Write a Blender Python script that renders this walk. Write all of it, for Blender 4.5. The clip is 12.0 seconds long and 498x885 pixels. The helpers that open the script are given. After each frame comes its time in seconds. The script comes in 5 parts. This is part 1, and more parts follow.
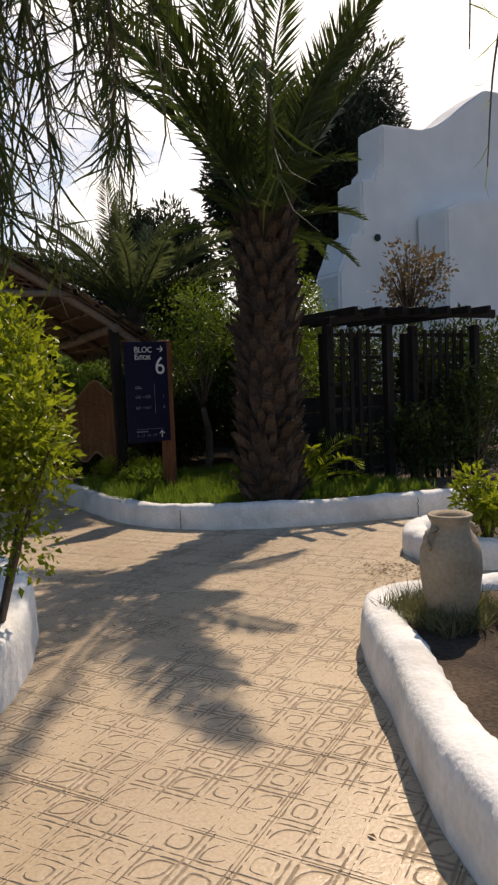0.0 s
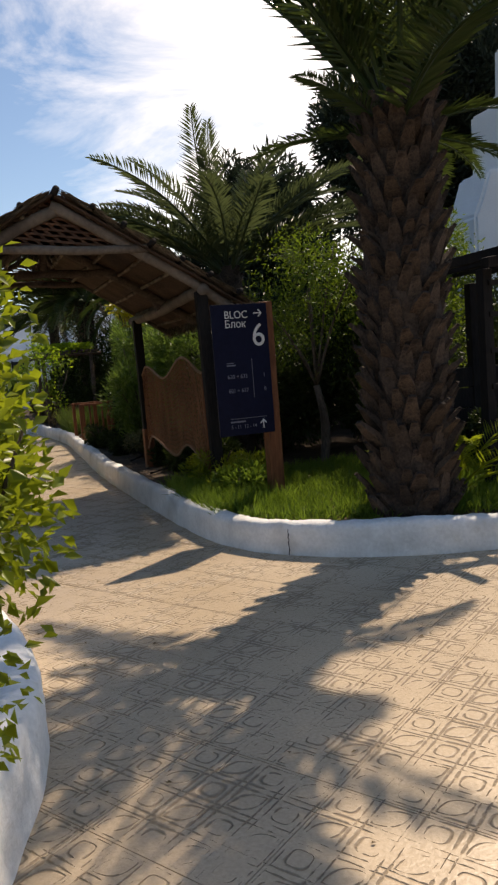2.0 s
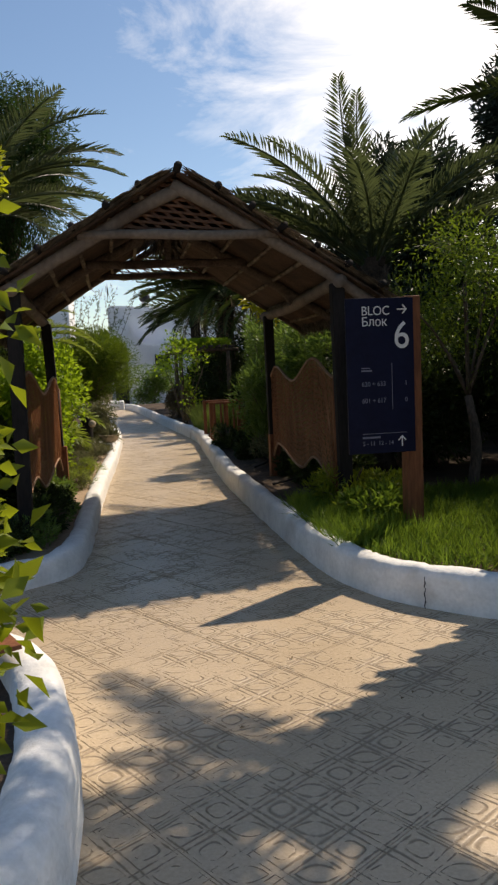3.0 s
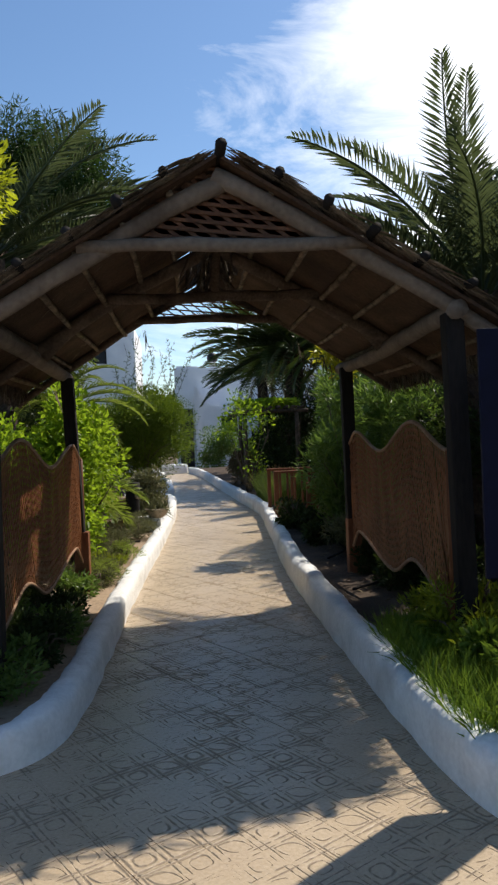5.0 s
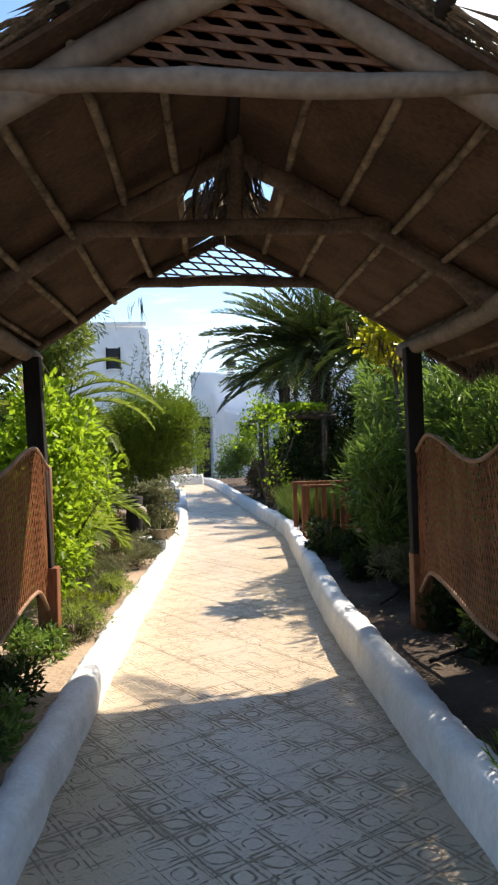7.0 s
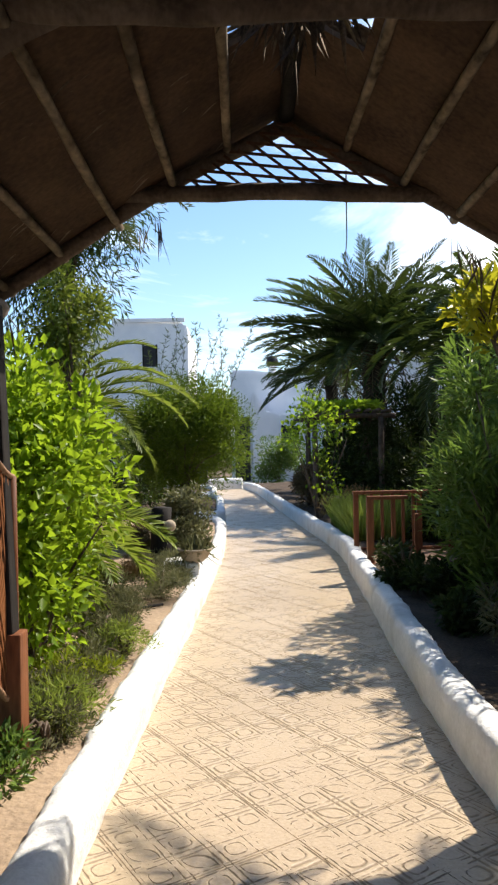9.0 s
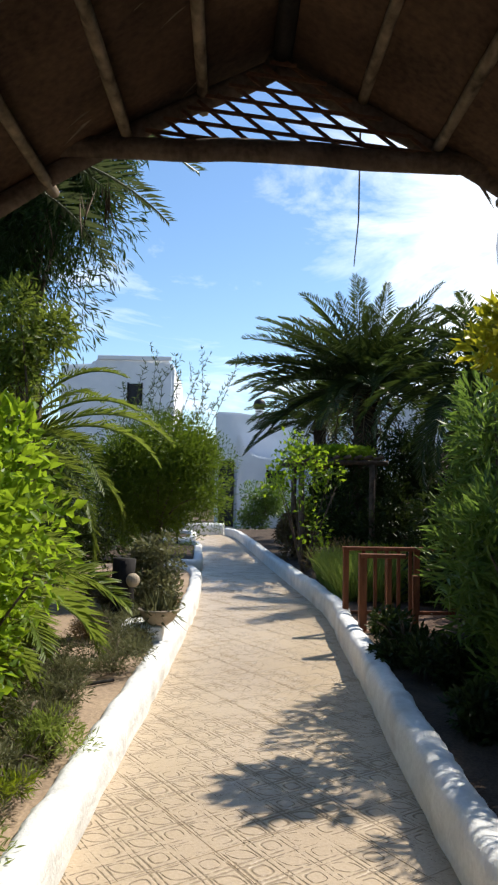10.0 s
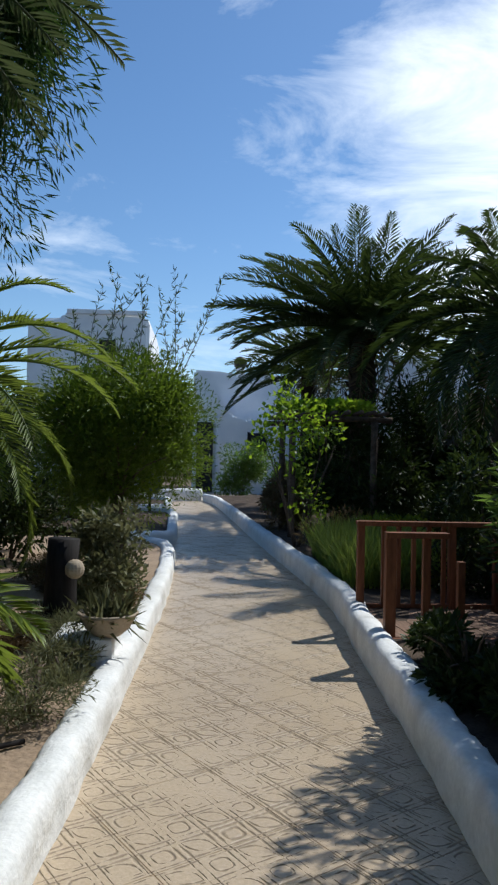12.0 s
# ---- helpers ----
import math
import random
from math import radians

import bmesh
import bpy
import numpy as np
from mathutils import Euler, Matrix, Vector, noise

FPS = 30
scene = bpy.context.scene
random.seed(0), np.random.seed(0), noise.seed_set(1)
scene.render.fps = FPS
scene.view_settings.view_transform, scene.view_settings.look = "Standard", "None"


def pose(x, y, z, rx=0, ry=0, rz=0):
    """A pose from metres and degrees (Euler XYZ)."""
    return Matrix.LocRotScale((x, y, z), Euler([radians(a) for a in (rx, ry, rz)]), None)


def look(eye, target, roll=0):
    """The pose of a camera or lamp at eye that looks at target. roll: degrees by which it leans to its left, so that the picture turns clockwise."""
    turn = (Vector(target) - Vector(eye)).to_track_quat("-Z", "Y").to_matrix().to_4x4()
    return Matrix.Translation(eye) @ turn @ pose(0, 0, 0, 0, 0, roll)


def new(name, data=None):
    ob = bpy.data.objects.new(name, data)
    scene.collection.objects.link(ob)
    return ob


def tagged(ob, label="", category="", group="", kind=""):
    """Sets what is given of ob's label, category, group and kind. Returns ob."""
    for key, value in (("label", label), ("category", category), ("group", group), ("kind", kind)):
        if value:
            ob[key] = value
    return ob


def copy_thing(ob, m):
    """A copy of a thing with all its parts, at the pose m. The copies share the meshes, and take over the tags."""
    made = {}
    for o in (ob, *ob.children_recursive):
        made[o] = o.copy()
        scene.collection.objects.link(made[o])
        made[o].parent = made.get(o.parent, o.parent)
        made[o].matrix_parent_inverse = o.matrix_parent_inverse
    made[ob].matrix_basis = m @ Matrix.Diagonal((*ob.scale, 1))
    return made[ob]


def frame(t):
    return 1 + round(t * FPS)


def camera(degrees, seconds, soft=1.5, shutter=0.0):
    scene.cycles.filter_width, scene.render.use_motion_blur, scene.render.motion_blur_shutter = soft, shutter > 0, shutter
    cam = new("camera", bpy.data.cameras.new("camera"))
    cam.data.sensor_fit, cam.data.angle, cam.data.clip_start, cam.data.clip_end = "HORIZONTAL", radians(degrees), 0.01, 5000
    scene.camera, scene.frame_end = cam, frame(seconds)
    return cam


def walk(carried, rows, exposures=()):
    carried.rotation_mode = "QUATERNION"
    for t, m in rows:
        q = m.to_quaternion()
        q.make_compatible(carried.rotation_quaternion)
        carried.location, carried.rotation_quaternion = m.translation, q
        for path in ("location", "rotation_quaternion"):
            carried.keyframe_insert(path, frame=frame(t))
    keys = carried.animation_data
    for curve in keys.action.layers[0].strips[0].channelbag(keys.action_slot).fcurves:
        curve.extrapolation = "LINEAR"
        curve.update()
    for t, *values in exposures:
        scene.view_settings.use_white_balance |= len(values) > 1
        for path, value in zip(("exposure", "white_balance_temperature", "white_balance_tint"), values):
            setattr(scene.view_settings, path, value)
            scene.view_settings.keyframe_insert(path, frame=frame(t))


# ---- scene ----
cam = camera(37.8, 12.0, soft=2.4)
PATH = [
    (0, (-0.122, 0.446, 1.606), (0.886, 2.166, 1.45), -2.3),
    (0.5, (0.122, 0.944, 1.602), (1.087, 2.678, 1.349), -2.3),
    (1, (0.379, 1.444, 1.56), (1.392, 3.153, 1.334), -2.3),
    (1.5, (0.631, 1.888, 1.612), (1.455, 3.702, 1.43), -1.7),
    (2, (0.904, 2.438, 1.632), (1.622, 4.292, 1.417), -4.5),
    (2.5, (1.165, 2.886, 1.663), (1.656, 4.81, 1.427), -2.0),
    (3, (1.324, 3.384, 1.674), (1.678, 5.343, 1.476), -2.5),
    (3.5, (1.503, 3.888, 1.667), (1.714, 5.873, 1.537), -0.8),
    (5.5, (1.731, 6.046, 1.735), (1.907, 8.038, 1.72), -2.5),
    (6, (1.769, 6.534, 1.689), (2.105, 8.506, 1.666), -1.1),
    (6.5, (1.762, 7.069, 1.693), (2.0, 9.054, 1.636), -1.9),
    (6.7, (1.783, 7.275, 1.663), (1.934, 9.269, 1.679), -1.7),
    (8.5, (1.736, 9.161, 1.661), (1.814, 11.157, 1.563), -1.4),
    (9, (1.731, 9.651, 1.645), (1.751, 11.651, 1.663), -1.1),
    (9.5, (1.747, 10.208, 1.673), (1.848, 12.199, 1.833), -1.1),
    (10, (1.809, 10.726, 1.668), (1.868, 12.72, 1.807), 1.0),
    (10.5, (1.773, 11.308, 1.654), (1.928, 13.291, 1.865), 0.6),
    (11, (1.787, 11.781, 1.641), (1.888, 13.77, 1.817), 0.8),
    (11.5, (1.784, 12.373, 1.613), (1.858, 14.37, 1.69), -0.1),
    (12, (1.808, 12.924, 1.594), (1.928, 14.92, 1.639), 1.2),
]
EXPOSURE = [(0.0, -0.16, 7900, 17), (1.0, -0.08, 7900, 17), (2.5, -0.03, 7900, 15), (3.7, -0.08, 7200, 12), (5.5, 0.28, 6700, 10), (6.5, 0.88, 6900, 12),
            (8.5, 1.08, 7000, 12), (9.0, 0.66, 6850, 11), (9.5, 0.52, 6700, 10), (10.2, 0.24, 6500, 9), (11.0, -0.12, 6050, 7), (12.0, -0.30, 5950, 7)]
walk(cam, [(t, look(eye, target, roll)) for t, eye, target, roll in PATH], EXPOSURE)
# ---- world and sun ----
SUN_EL, SUN_AZ = radians(51), radians(53)          # azimuth from +y towards +x
world = bpy.data.worlds.new("world")
scene.world = world
world.use_nodes = True
wn, wl = world.node_tree.nodes, world.node_tree.links
wn.clear()
w_out = wn.new("ShaderNodeOutputWorld")
w_bg = wn.new("ShaderNodeBackground")
w_sky = wn.new("ShaderNodeTexSky")
w_sky.sky_type = "NISHITA"
w_sky.sun_disc = False
w_sky.sun_elevation, w_sky.sun_rotation = SUN_EL, SUN_AZ
w_sky.air_density, w_sky.dust_density, w_sky.ozone_density = 1.0, 0.3, 2.2
w_tc = wn.new("ShaderNodeTexCoord")
w_map = wn.new("ShaderNodeMapping")
w_map.inputs["Scale"].default_value = (1.0, 1.0, 2.6)
w_noise = wn.new("ShaderNodeTexNoise")
w_noise.inputs["Scale"].default_value = 3.6
w_noise.inputs["Detail"].default_value = 7
w_noise.inputs["Roughness"].default_value = 0.62
w_noise.inputs["Distortion"].default_value = 0.5
w_ramp = wn.new("ShaderNodeValToRGB")
w_ramp.color_ramp.elements[0].position, w_ramp.color_ramp.elements[0].color = 0.57, (0, 0, 0, 1)
w_ramp.color_ramp.elements[1].position, w_ramp.color_ramp.elements[1].color = 0.90, (0.8, 0.8, 0.8, 1)
w_mix = wn.new("ShaderNodeMixRGB")
w_mix.inputs["Color2"].default_value = (13.0, 13.1, 13.2, 1)
wl.new(w_tc.outputs["Generated"], w_map.inputs["Vector"])
wl.new(w_map.outputs[0], w_noise.inputs["Vector"])
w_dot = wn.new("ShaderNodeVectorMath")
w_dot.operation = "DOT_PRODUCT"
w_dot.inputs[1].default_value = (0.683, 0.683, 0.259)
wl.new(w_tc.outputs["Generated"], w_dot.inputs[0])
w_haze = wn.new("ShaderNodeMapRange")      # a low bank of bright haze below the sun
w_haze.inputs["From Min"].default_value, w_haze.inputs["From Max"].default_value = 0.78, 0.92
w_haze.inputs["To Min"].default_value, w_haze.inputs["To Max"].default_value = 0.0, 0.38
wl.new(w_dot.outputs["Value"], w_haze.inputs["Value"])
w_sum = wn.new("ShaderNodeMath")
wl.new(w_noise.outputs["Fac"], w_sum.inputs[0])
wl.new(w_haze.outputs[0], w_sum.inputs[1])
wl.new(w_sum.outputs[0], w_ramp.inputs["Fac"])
wl.new(w_ramp.outputs["Color"], w_mix.inputs["Fac"])
w_sat = wn.new("ShaderNodeHueSaturation")
w_sat.inputs["Saturation"].default_value = 1.12
w_sat.inputs["Value"].default_value = 1.2
wl.new(w_sky.outputs[0], w_sat.inputs["Color"])
wl.new(w_sat.outputs[0], w_mix.inputs["Color1"])
wl.new(w_mix.outputs[0], w_bg.inputs["Color"])
w_bg.inputs["Strength"].default_value = 0.125
wl.new(w_bg.outputs[0], w_out.inputs["Surface"])

sun_data = bpy.data.lights.new("sun", "SUN")
sun_data.energy, sun_data.angle, sun_data.color = 5.0, radians(0.6), (1.0, 0.94, 0.85)
sun = new("sun", sun_data)
to_sun = Vector((math.sin(SUN_AZ) * math.cos(SUN_EL), math.cos(SUN_AZ) * math.cos(SUN_EL), math.sin(SUN_EL)))
sun.matrix_world = look(to_sun * 60, (0, 0, 0))

# ---- materials ----
R = np.random.default_rng(7)


def nodes_of(name):
    m = bpy.data.materials.new(name)
    m.use_nodes = True
    n, l = m.node_tree.nodes, m.node_tree.links
    return m, n, l, n["Principled BSDF"]


def surface(name, dark, light, scale=8.0, rough=0.8, bump=0.3, fine=90.0, metal=0.0, dist=0.01, stretch=(1, 1, 1), stain=None, per=""):
    """A two-scale noise material; stain: a third colour in patches; per: 'object' or 'island' adds a random shade."""
    m, n, l, b = nodes_of(name)
    tc = n.new("ShaderNodeTexCoord")
    mp = n.new("ShaderNodeMapping")
    mp.inputs["Scale"].default_value = stretch
    l.new(tc.outputs["Object"], mp.inputs["Vector"])
    a, c = n.new("ShaderNodeTexNoise"), n.new("ShaderNodeTexNoise")
    a.inputs["Scale"].default_value, a.inputs["Detail"].default_value = scale, 5
    c.inputs["Scale"].default_value, c.inputs["Detail"].default_value = fine, 4
    l.new(mp.outputs[0], a.inputs["Vector"])
    l.new(mp.outputs[0], c.inputs["Vector"])
    mix = n.new("ShaderNodeMath")
    mix.operation = "MULTIPLY_ADD"
    l.new(c.outputs["Fac"], mix.inputs[0])
    mix.inputs[1].default_value = 0.45
    sub = n.new("ShaderNodeMath")
    sub.operation = "MULTIPLY"
    l.new(a.outputs["Fac"], sub.inputs[0])
    sub.inputs[1].default_value = 0.6
    l.new(sub.outputs[0], mix.inputs[2])
    ramp = n.new("ShaderNodeValToRGB")
    ramp.color_ramp.elements[0].position, ramp.color_ramp.elements[0].color = 0.36, (*dark, 1)
    ramp.color_ramp.elements[1].position, ramp.color_ramp.elements[1].color = 0.68, (*light, 1)
    l.new(mix.outputs[0], ramp.inputs["Fac"])
    colour = ramp.outputs["Color"]
    if stain:
        s = n.new("ShaderNodeTexNoise")
        s.inputs["Scale"].default_value, s.inputs["Detail"].default_value = scale * 0.37, 6
        l.new(mp.outputs[0], s.inputs["Vector"])
        sr = n.new("ShaderNodeValToRGB")
        sr.color_ramp.elements[0].position, sr.color_ramp.elements[0].color = 0.55, (0, 0, 0, 1)
        sr.color_ramp.elements[1].position, sr.color_ramp.elements[1].color = 0.75, (0.8, 0.8, 0.8, 1)
        l.new(s.outputs["Fac"], sr.inputs["Fac"])
        sm = n.new("ShaderNodeMixRGB")
        l.new(sr.outputs["Color"], sm.inputs["Fac"])
        l.new(colour, sm.inputs["Color1"])
        sm.inputs["Color2"].default_value = (*stain, 1)
        colour = sm.outputs[0]
    if per:
        if per == "object":
            rnd = n.new("ShaderNodeObjectInfo").outputs["Random"]
        else:
            rnd = n.new("ShaderNodeNewGeometry").outputs["Random Per Island"]
        mr = n.new("ShaderNodeMapRange")
        mr.inputs["To Min"].default_value, mr.inputs["To Max"].default_value = 0.72, 1.25
        l.new(rnd, mr.inputs["Value"])
        hs = n.new("ShaderNodeHueSaturation")
        l.new(mr.outputs[0], hs.inputs["Value"])
        l.new(colour, hs.inputs["Color"])
        colour = hs.outputs[0]
    l.new(colour, b.inputs["Base Color"])
    b.inputs["Roughness"].default_value, b.inputs["Metallic"].default_value = rough, metal
    b.inputs["Specular IOR Level"].default_value = 0.2
    if bump:
        bp = n.new("ShaderNodeBump")
        bp.inputs["Strength"].default_value, bp.inputs["Distance"].default_value = bump, dist
        l.new(mix.outputs[0], bp.inputs["Height"])
        l.new(bp.outputs[0], b.inputs["Normal"])
    return m


def foliage(name, dark, light, through_light, gloss=0.45, glow=0.45):
    """Leaf material: a shade for each leaf, and light that comes through the blade."""
    m, n, l, b = nodes_of(name)
    g = n.new("ShaderNodeNewGeometry")
    ramp = n.new("ShaderNodeValToRGB")
    ramp.color_ramp.elements[0].color, ramp.color_ramp.elements[1].color = (*dark, 1), (*light, 1)
    tc = n.new("ShaderNodeTexCoord")
    ns = n.new("ShaderNodeTexNoise")
    ns.inputs["Scale"].default_value = 2.2
    l.new(tc.outputs["Object"], ns.inputs["Vector"])
    add = n.new("ShaderNodeMath")
    add.operation = "MULTIPLY_ADD"
    l.new(g.outputs["Random Per Island"], add.inputs[0])
    add.inputs[1].default_value = 0.65
    sh = n.new("ShaderNodeMath")
    sh.operation = "MULTIPLY_ADD"
    l.new(ns.outputs["Fac"], sh.inputs[0])
    sh.inputs[1].default_value, sh.inputs[2].default_value = 1.0, -0.33
    l.new(sh.outputs[0], add.inputs[2])
    l.new(add.outputs[0], ramp.inputs["Fac"])
    l.new(ramp.outputs["Color"], b.inputs["Base Color"])
    b.inputs["Roughness"].default_value = gloss
    b.inputs["Specular IOR Level"].default_value = 0.22
    tr = n.new("ShaderNodeBsdfTranslucent")
    tm = n.new("ShaderNodeMixRGB")
    tm.blend_type = "MIX"
    tm.inputs["Fac"].default_value = 0.5
    l.new(ramp.outputs["Color"], tm.inputs["Color1"])
    tm.inputs["Color2"].default_value = (*through_light, 1)
    l.new(tm.outputs[0], tr.inputs["Color"])
    ms = n.new("ShaderNodeMixShader")
    ms.inputs["Fac"].default_value = glow
    l.new(b.outputs[0], ms.inputs[1])
    l.new(tr.outputs[0], ms.inputs[2])
    l.new(ms.outputs[0], n["Material Output"].inputs["Surface"])
    return m


def paving(name):
    """Stamped sand-coloured concrete: a lattice of double grooves with rings at the crossings and eye shapes between."""
    m, n, l, b = nodes_of(name)

    def math(op, a, c=None, d=None):
        k = n.new("ShaderNodeMath")
        k.operation = op
        for i, v in enumerate((a, c, d)):
            if v is None:
                continue
            if isinstance(v, (int, float)):
                k.inputs[i].default_value = v
            else:
                l.new(v, k.inputs[i])
        return k.outputs[0]

    geo = n.new("ShaderNodeNewGeometry")
    mp = n.new("ShaderNodeMapping")
    mp.vector_type = "TEXTURE"
    mp.inputs["Location"].default_value = (1.80, 12.14, 0)
    mp.inputs["Rotation"].default_value = (0, 0, radians(32))
    mp.inputs["Scale"].default_value = (0.17, 0.17, 0.17)
    l.new(geo.outputs["Position"], mp.inputs["Vector"])
    wob = n.new("ShaderNodeTexNoise")
    wob.inputs["Scale"].default_value = 1.1
    l.new(mp.outputs[0], wob.inputs["Vector"])
    sep = n.new("ShaderNodeSeparateXYZ")
    l.new(mp.outputs[0], sep.inputs[0])
    shift = math("MULTIPLY_ADD", wob.outputs["Fac"], 0.07, -0.035)
    u0, v0 = math("ADD", math("ADD", sep.outputs[0], shift), 0.5), math("ADD", math("ADD", sep.outputs[1], shift), 0.5)
    u, v = math("SUBTRACT", math("FRACT", u0), 0.5), math("SUBTRACT", math("FRACT", v0), 0.5)
    odd = math("MULTIPLY", math("FRACT", math("MULTIPLY", math("ADD", math("FLOOR", u0), math("FLOOR", v0)), 0.5)), 2.0)
    lu = math("ABSOLUTE", math("SUBTRACT", math("ABSOLUTE", u), 0.41))
    lv = math("ABSOLUTE", math("SUBTRACT", math("ABSOLUTE", v), 0.41))
    ring = math("ABSOLUTE", math("SUBTRACT", math("POWER", math("ADD", math("POWER", math("ABSOLUTE", u), 3.2), math("POWER", math("ABSOLUTE", v), 3.2)), 0.3125), 0.25))
    e1, e2 = math("MULTIPLY", math("SUBTRACT", u, v), 0.707), math("MULTIPLY", math("ADD", u, v), 0.707)
    eye = math("ABSOLUTE", math("SUBTRACT", math("ADD", math("ABSOLUTE", e2), math("MULTIPLY", math("MULTIPLY", e1, e1), 1.25)), 0.25))
    shape = math("ADD", math("MULTIPLY", ring, math("SUBTRACT", 1.0, odd)), math("MULTIPLY", eye, odd))
    near = math("MINIMUM", math("MINIMUM", lu, lv), shape)
    wear = n.new("ShaderNodeTexNoise")
    wear.inputs["Scale"].default_value, wear.inputs["Detail"].default_value = 0.5, 6
    l.new(mp.outputs[0], wear.inputs["Vector"])
    width = math("MULTIPLY_ADD", wear.outputs["Fac"], 0.34, -0.128)
    chip = n.new("ShaderNodeTexNoise")
    chip.inputs["Scale"].default_value, chip.inputs["Detail"].default_value = 3.5, 4
    l.new(mp.outputs[0], chip.inputs["Vector"])
    near = math("ADD", near, math("MULTIPLY", math("MAXIMUM", math("SUBTRACT", chip.outputs["Fac"], 0.47), 0.0), 0.22))
    groove = n.new("ShaderNodeMapRange")
    groove.interpolation_type = "SMOOTHSTEP"
    l.new(near, groove.inputs["Value"])
    groove.inputs["From Min"].default_value = 0.0
    l.new(math("MAXIMUM", width, 0.004), groove.inputs["From Max"])
    grit = n.new("ShaderNodeTexNoise")
    grit.inputs["Scale"].default_value, grit.inputs["Detail"].default_value = 9, 8
    l.new(mp.outputs[0], grit.inputs["Vector"])
    big = n.new("ShaderNodeTexNoise")
    big.inputs["Scale"].default_value, big.inputs["Detail"].default_value = 0.13, 7
    l.new(mp.outputs[0], big.inputs["Vector"])
    ramp = n.new("ShaderNodeValToRGB")
    ramp.color_ramp.elements[0].position, ramp.color_ramp.elements[0].color = 0.25, (0.36, 0.268, 0.172, 1)
    ramp.color_ramp.elements[1].position, ramp.color_ramp.elements[1].color = 0.8, (0.62, 0.495, 0.345, 1)
    l.new(math("ADD", math("MULTIPLY", grit.outputs["Fac"], 0.5), math("MULTIPLY", big.outputs["Fac"], 0.5)), ramp.inputs["Fac"])
    # colour mixed towards dark brown along the grooves
    groove_tint = n.new("ShaderNodeMixRGB")
    groove_tint.inputs["Color1"].default_value = (0.075, 0.055, 0.04, 1)
    l.new(ramp.outputs["Color"], groove_tint.inputs["Color2"])
    l.new(math("MULTIPLY_ADD", groove.outputs[0], 0.48, 0.52), groove_tint.inputs["Fac"])
    l.new(groove_tint.outputs[0], b.inputs["Base Color"])
    l.new(math("MULTIPLY_ADD", groove.outputs[0], -0.60, 0.95), b.inputs["Roughness"])
    bp = n.new("ShaderNodeBump")
    bp.inputs["Strength"].default_value, bp.inputs["Distance"].default_value = 1.0, 0.0065
    l.new(math("ADD", groove.outputs[0], math("MULTIPLY", grit.outputs["Fac"], 0.35)), bp.inputs["Height"])
    l.new(bp.outputs[0], b.inputs["Normal"])
    return m


M_PAVE = paving("stamped_concrete")
M_WHITE = surface("limewash", (0.66, 0.66, 0.635), (0.85, 0.845, 0.82), 5, 0.85, 0.7, 34, dist=0.02, stain=(0.48, 0.455, 0.41))
M_HOUSE = surface("white_render", (0.70, 0.71, 0.73), (0.84, 0.84, 0.84), 1.2, 0.9, 0.25, 40)
# bed soil, darkened so that its colour holds the shade of the plants
M_SOIL = surface("shaded_garden_soil", (0.028, 0.020, 0.015), (0.11, 0.078, 0.054), 3.0, 0.95, 0.9, 45, dist=0.03, stain=(0.07, 0.05, 0.035))
M_SAND = surface("dry_sand", (0.22, 0.16, 0.11), (0.42, 0.31, 0.21), 1.2, 0.95, 0.8, 30, dist=0.03)
M_EARTH = surface("garden_earth", (0.07, 0.052, 0.036), (0.17, 0.128, 0.09), 0.6, 0.95, 0.8, 30, dist=0.03)
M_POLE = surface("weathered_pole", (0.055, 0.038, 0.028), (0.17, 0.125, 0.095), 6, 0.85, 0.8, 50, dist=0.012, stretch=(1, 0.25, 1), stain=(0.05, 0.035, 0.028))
# lighter than M_POLE: daylight on the outer timbers is put into the colour
M_RAFTER_LIT = surface("lit_grey_rafter", (0.12, 0.093, 0.074), (0.24, 0.19, 0.15), 3, 0.85, 0.6, 26, dist=0.012, stain=(0.07, 0.05, 0.04))
M_POST = surface("dark_stained_post", (0.007, 0.006, 0.006), (0.024, 0.02, 0.018), 6, 0.8, 0.4, 50, stretch=(1, 1, 0.2))
M_RED = surface("red_brown_timber", (0.10, 0.035, 0.016), (0.26, 0.10, 0.045), 7, 0.6, 0.4, 60, stretch=(1, 1, 0.15))
M_BOARD = surface("roof_matting", (0.04, 0.024, 0.016), (0.12, 0.072, 0.046), 3, 0.9, 0.6, 40, stain=(0.02, 0.013, 0.01))
M_THATCH = surface("brush_thatch", (0.05, 0.04, 0.032), (0.24, 0.19, 0.14), 9, 0.95, 0.6, 80, per="island")
M_CANE = surface("cane", (0.1425, 0.0488, 0.018), (0.3, 0.1237, 0.0488), 6, 0.55, 0.3, 70, stretch=(1, 1, 0.3))
M_RIM = surface("pale_cane_rim", (0.17, 0.09, 0.05), (0.38, 0.23, 0.14), 6, 0.6, 0.3, 60)
M_MAT = surface("gable_mat", (0.252, 0.1116, 0.0576), (0.576, 0.288, 0.153), 9, 0.8, 0.5, 60, stretch=(1, 1, 4))
M_STICK = surface("peeling_stick", (0.045, 0.032, 0.023), (0.30, 0.23, 0.16), 9, 0.85, 0.6, 30, stretch=(1, 0.6, 1), stain=(0.04, 0.028, 0.02))
M_LATTICE = surface("lattice_lath", (0.06, 0.03, 0.02), (0.17, 0.085, 0.05), 6, 0.8, 0.3, 60, per="island")
M_SIGN = surface("navy_enamel", (0.003, 0.004, 0.017), (0.006, 0.008, 0.030), 1.5, 0.55, 0.05, 20)
M_SIGN.node_tree.nodes["Principled BSDF"].inputs["Specular IOR Level"].default_value = 0.15
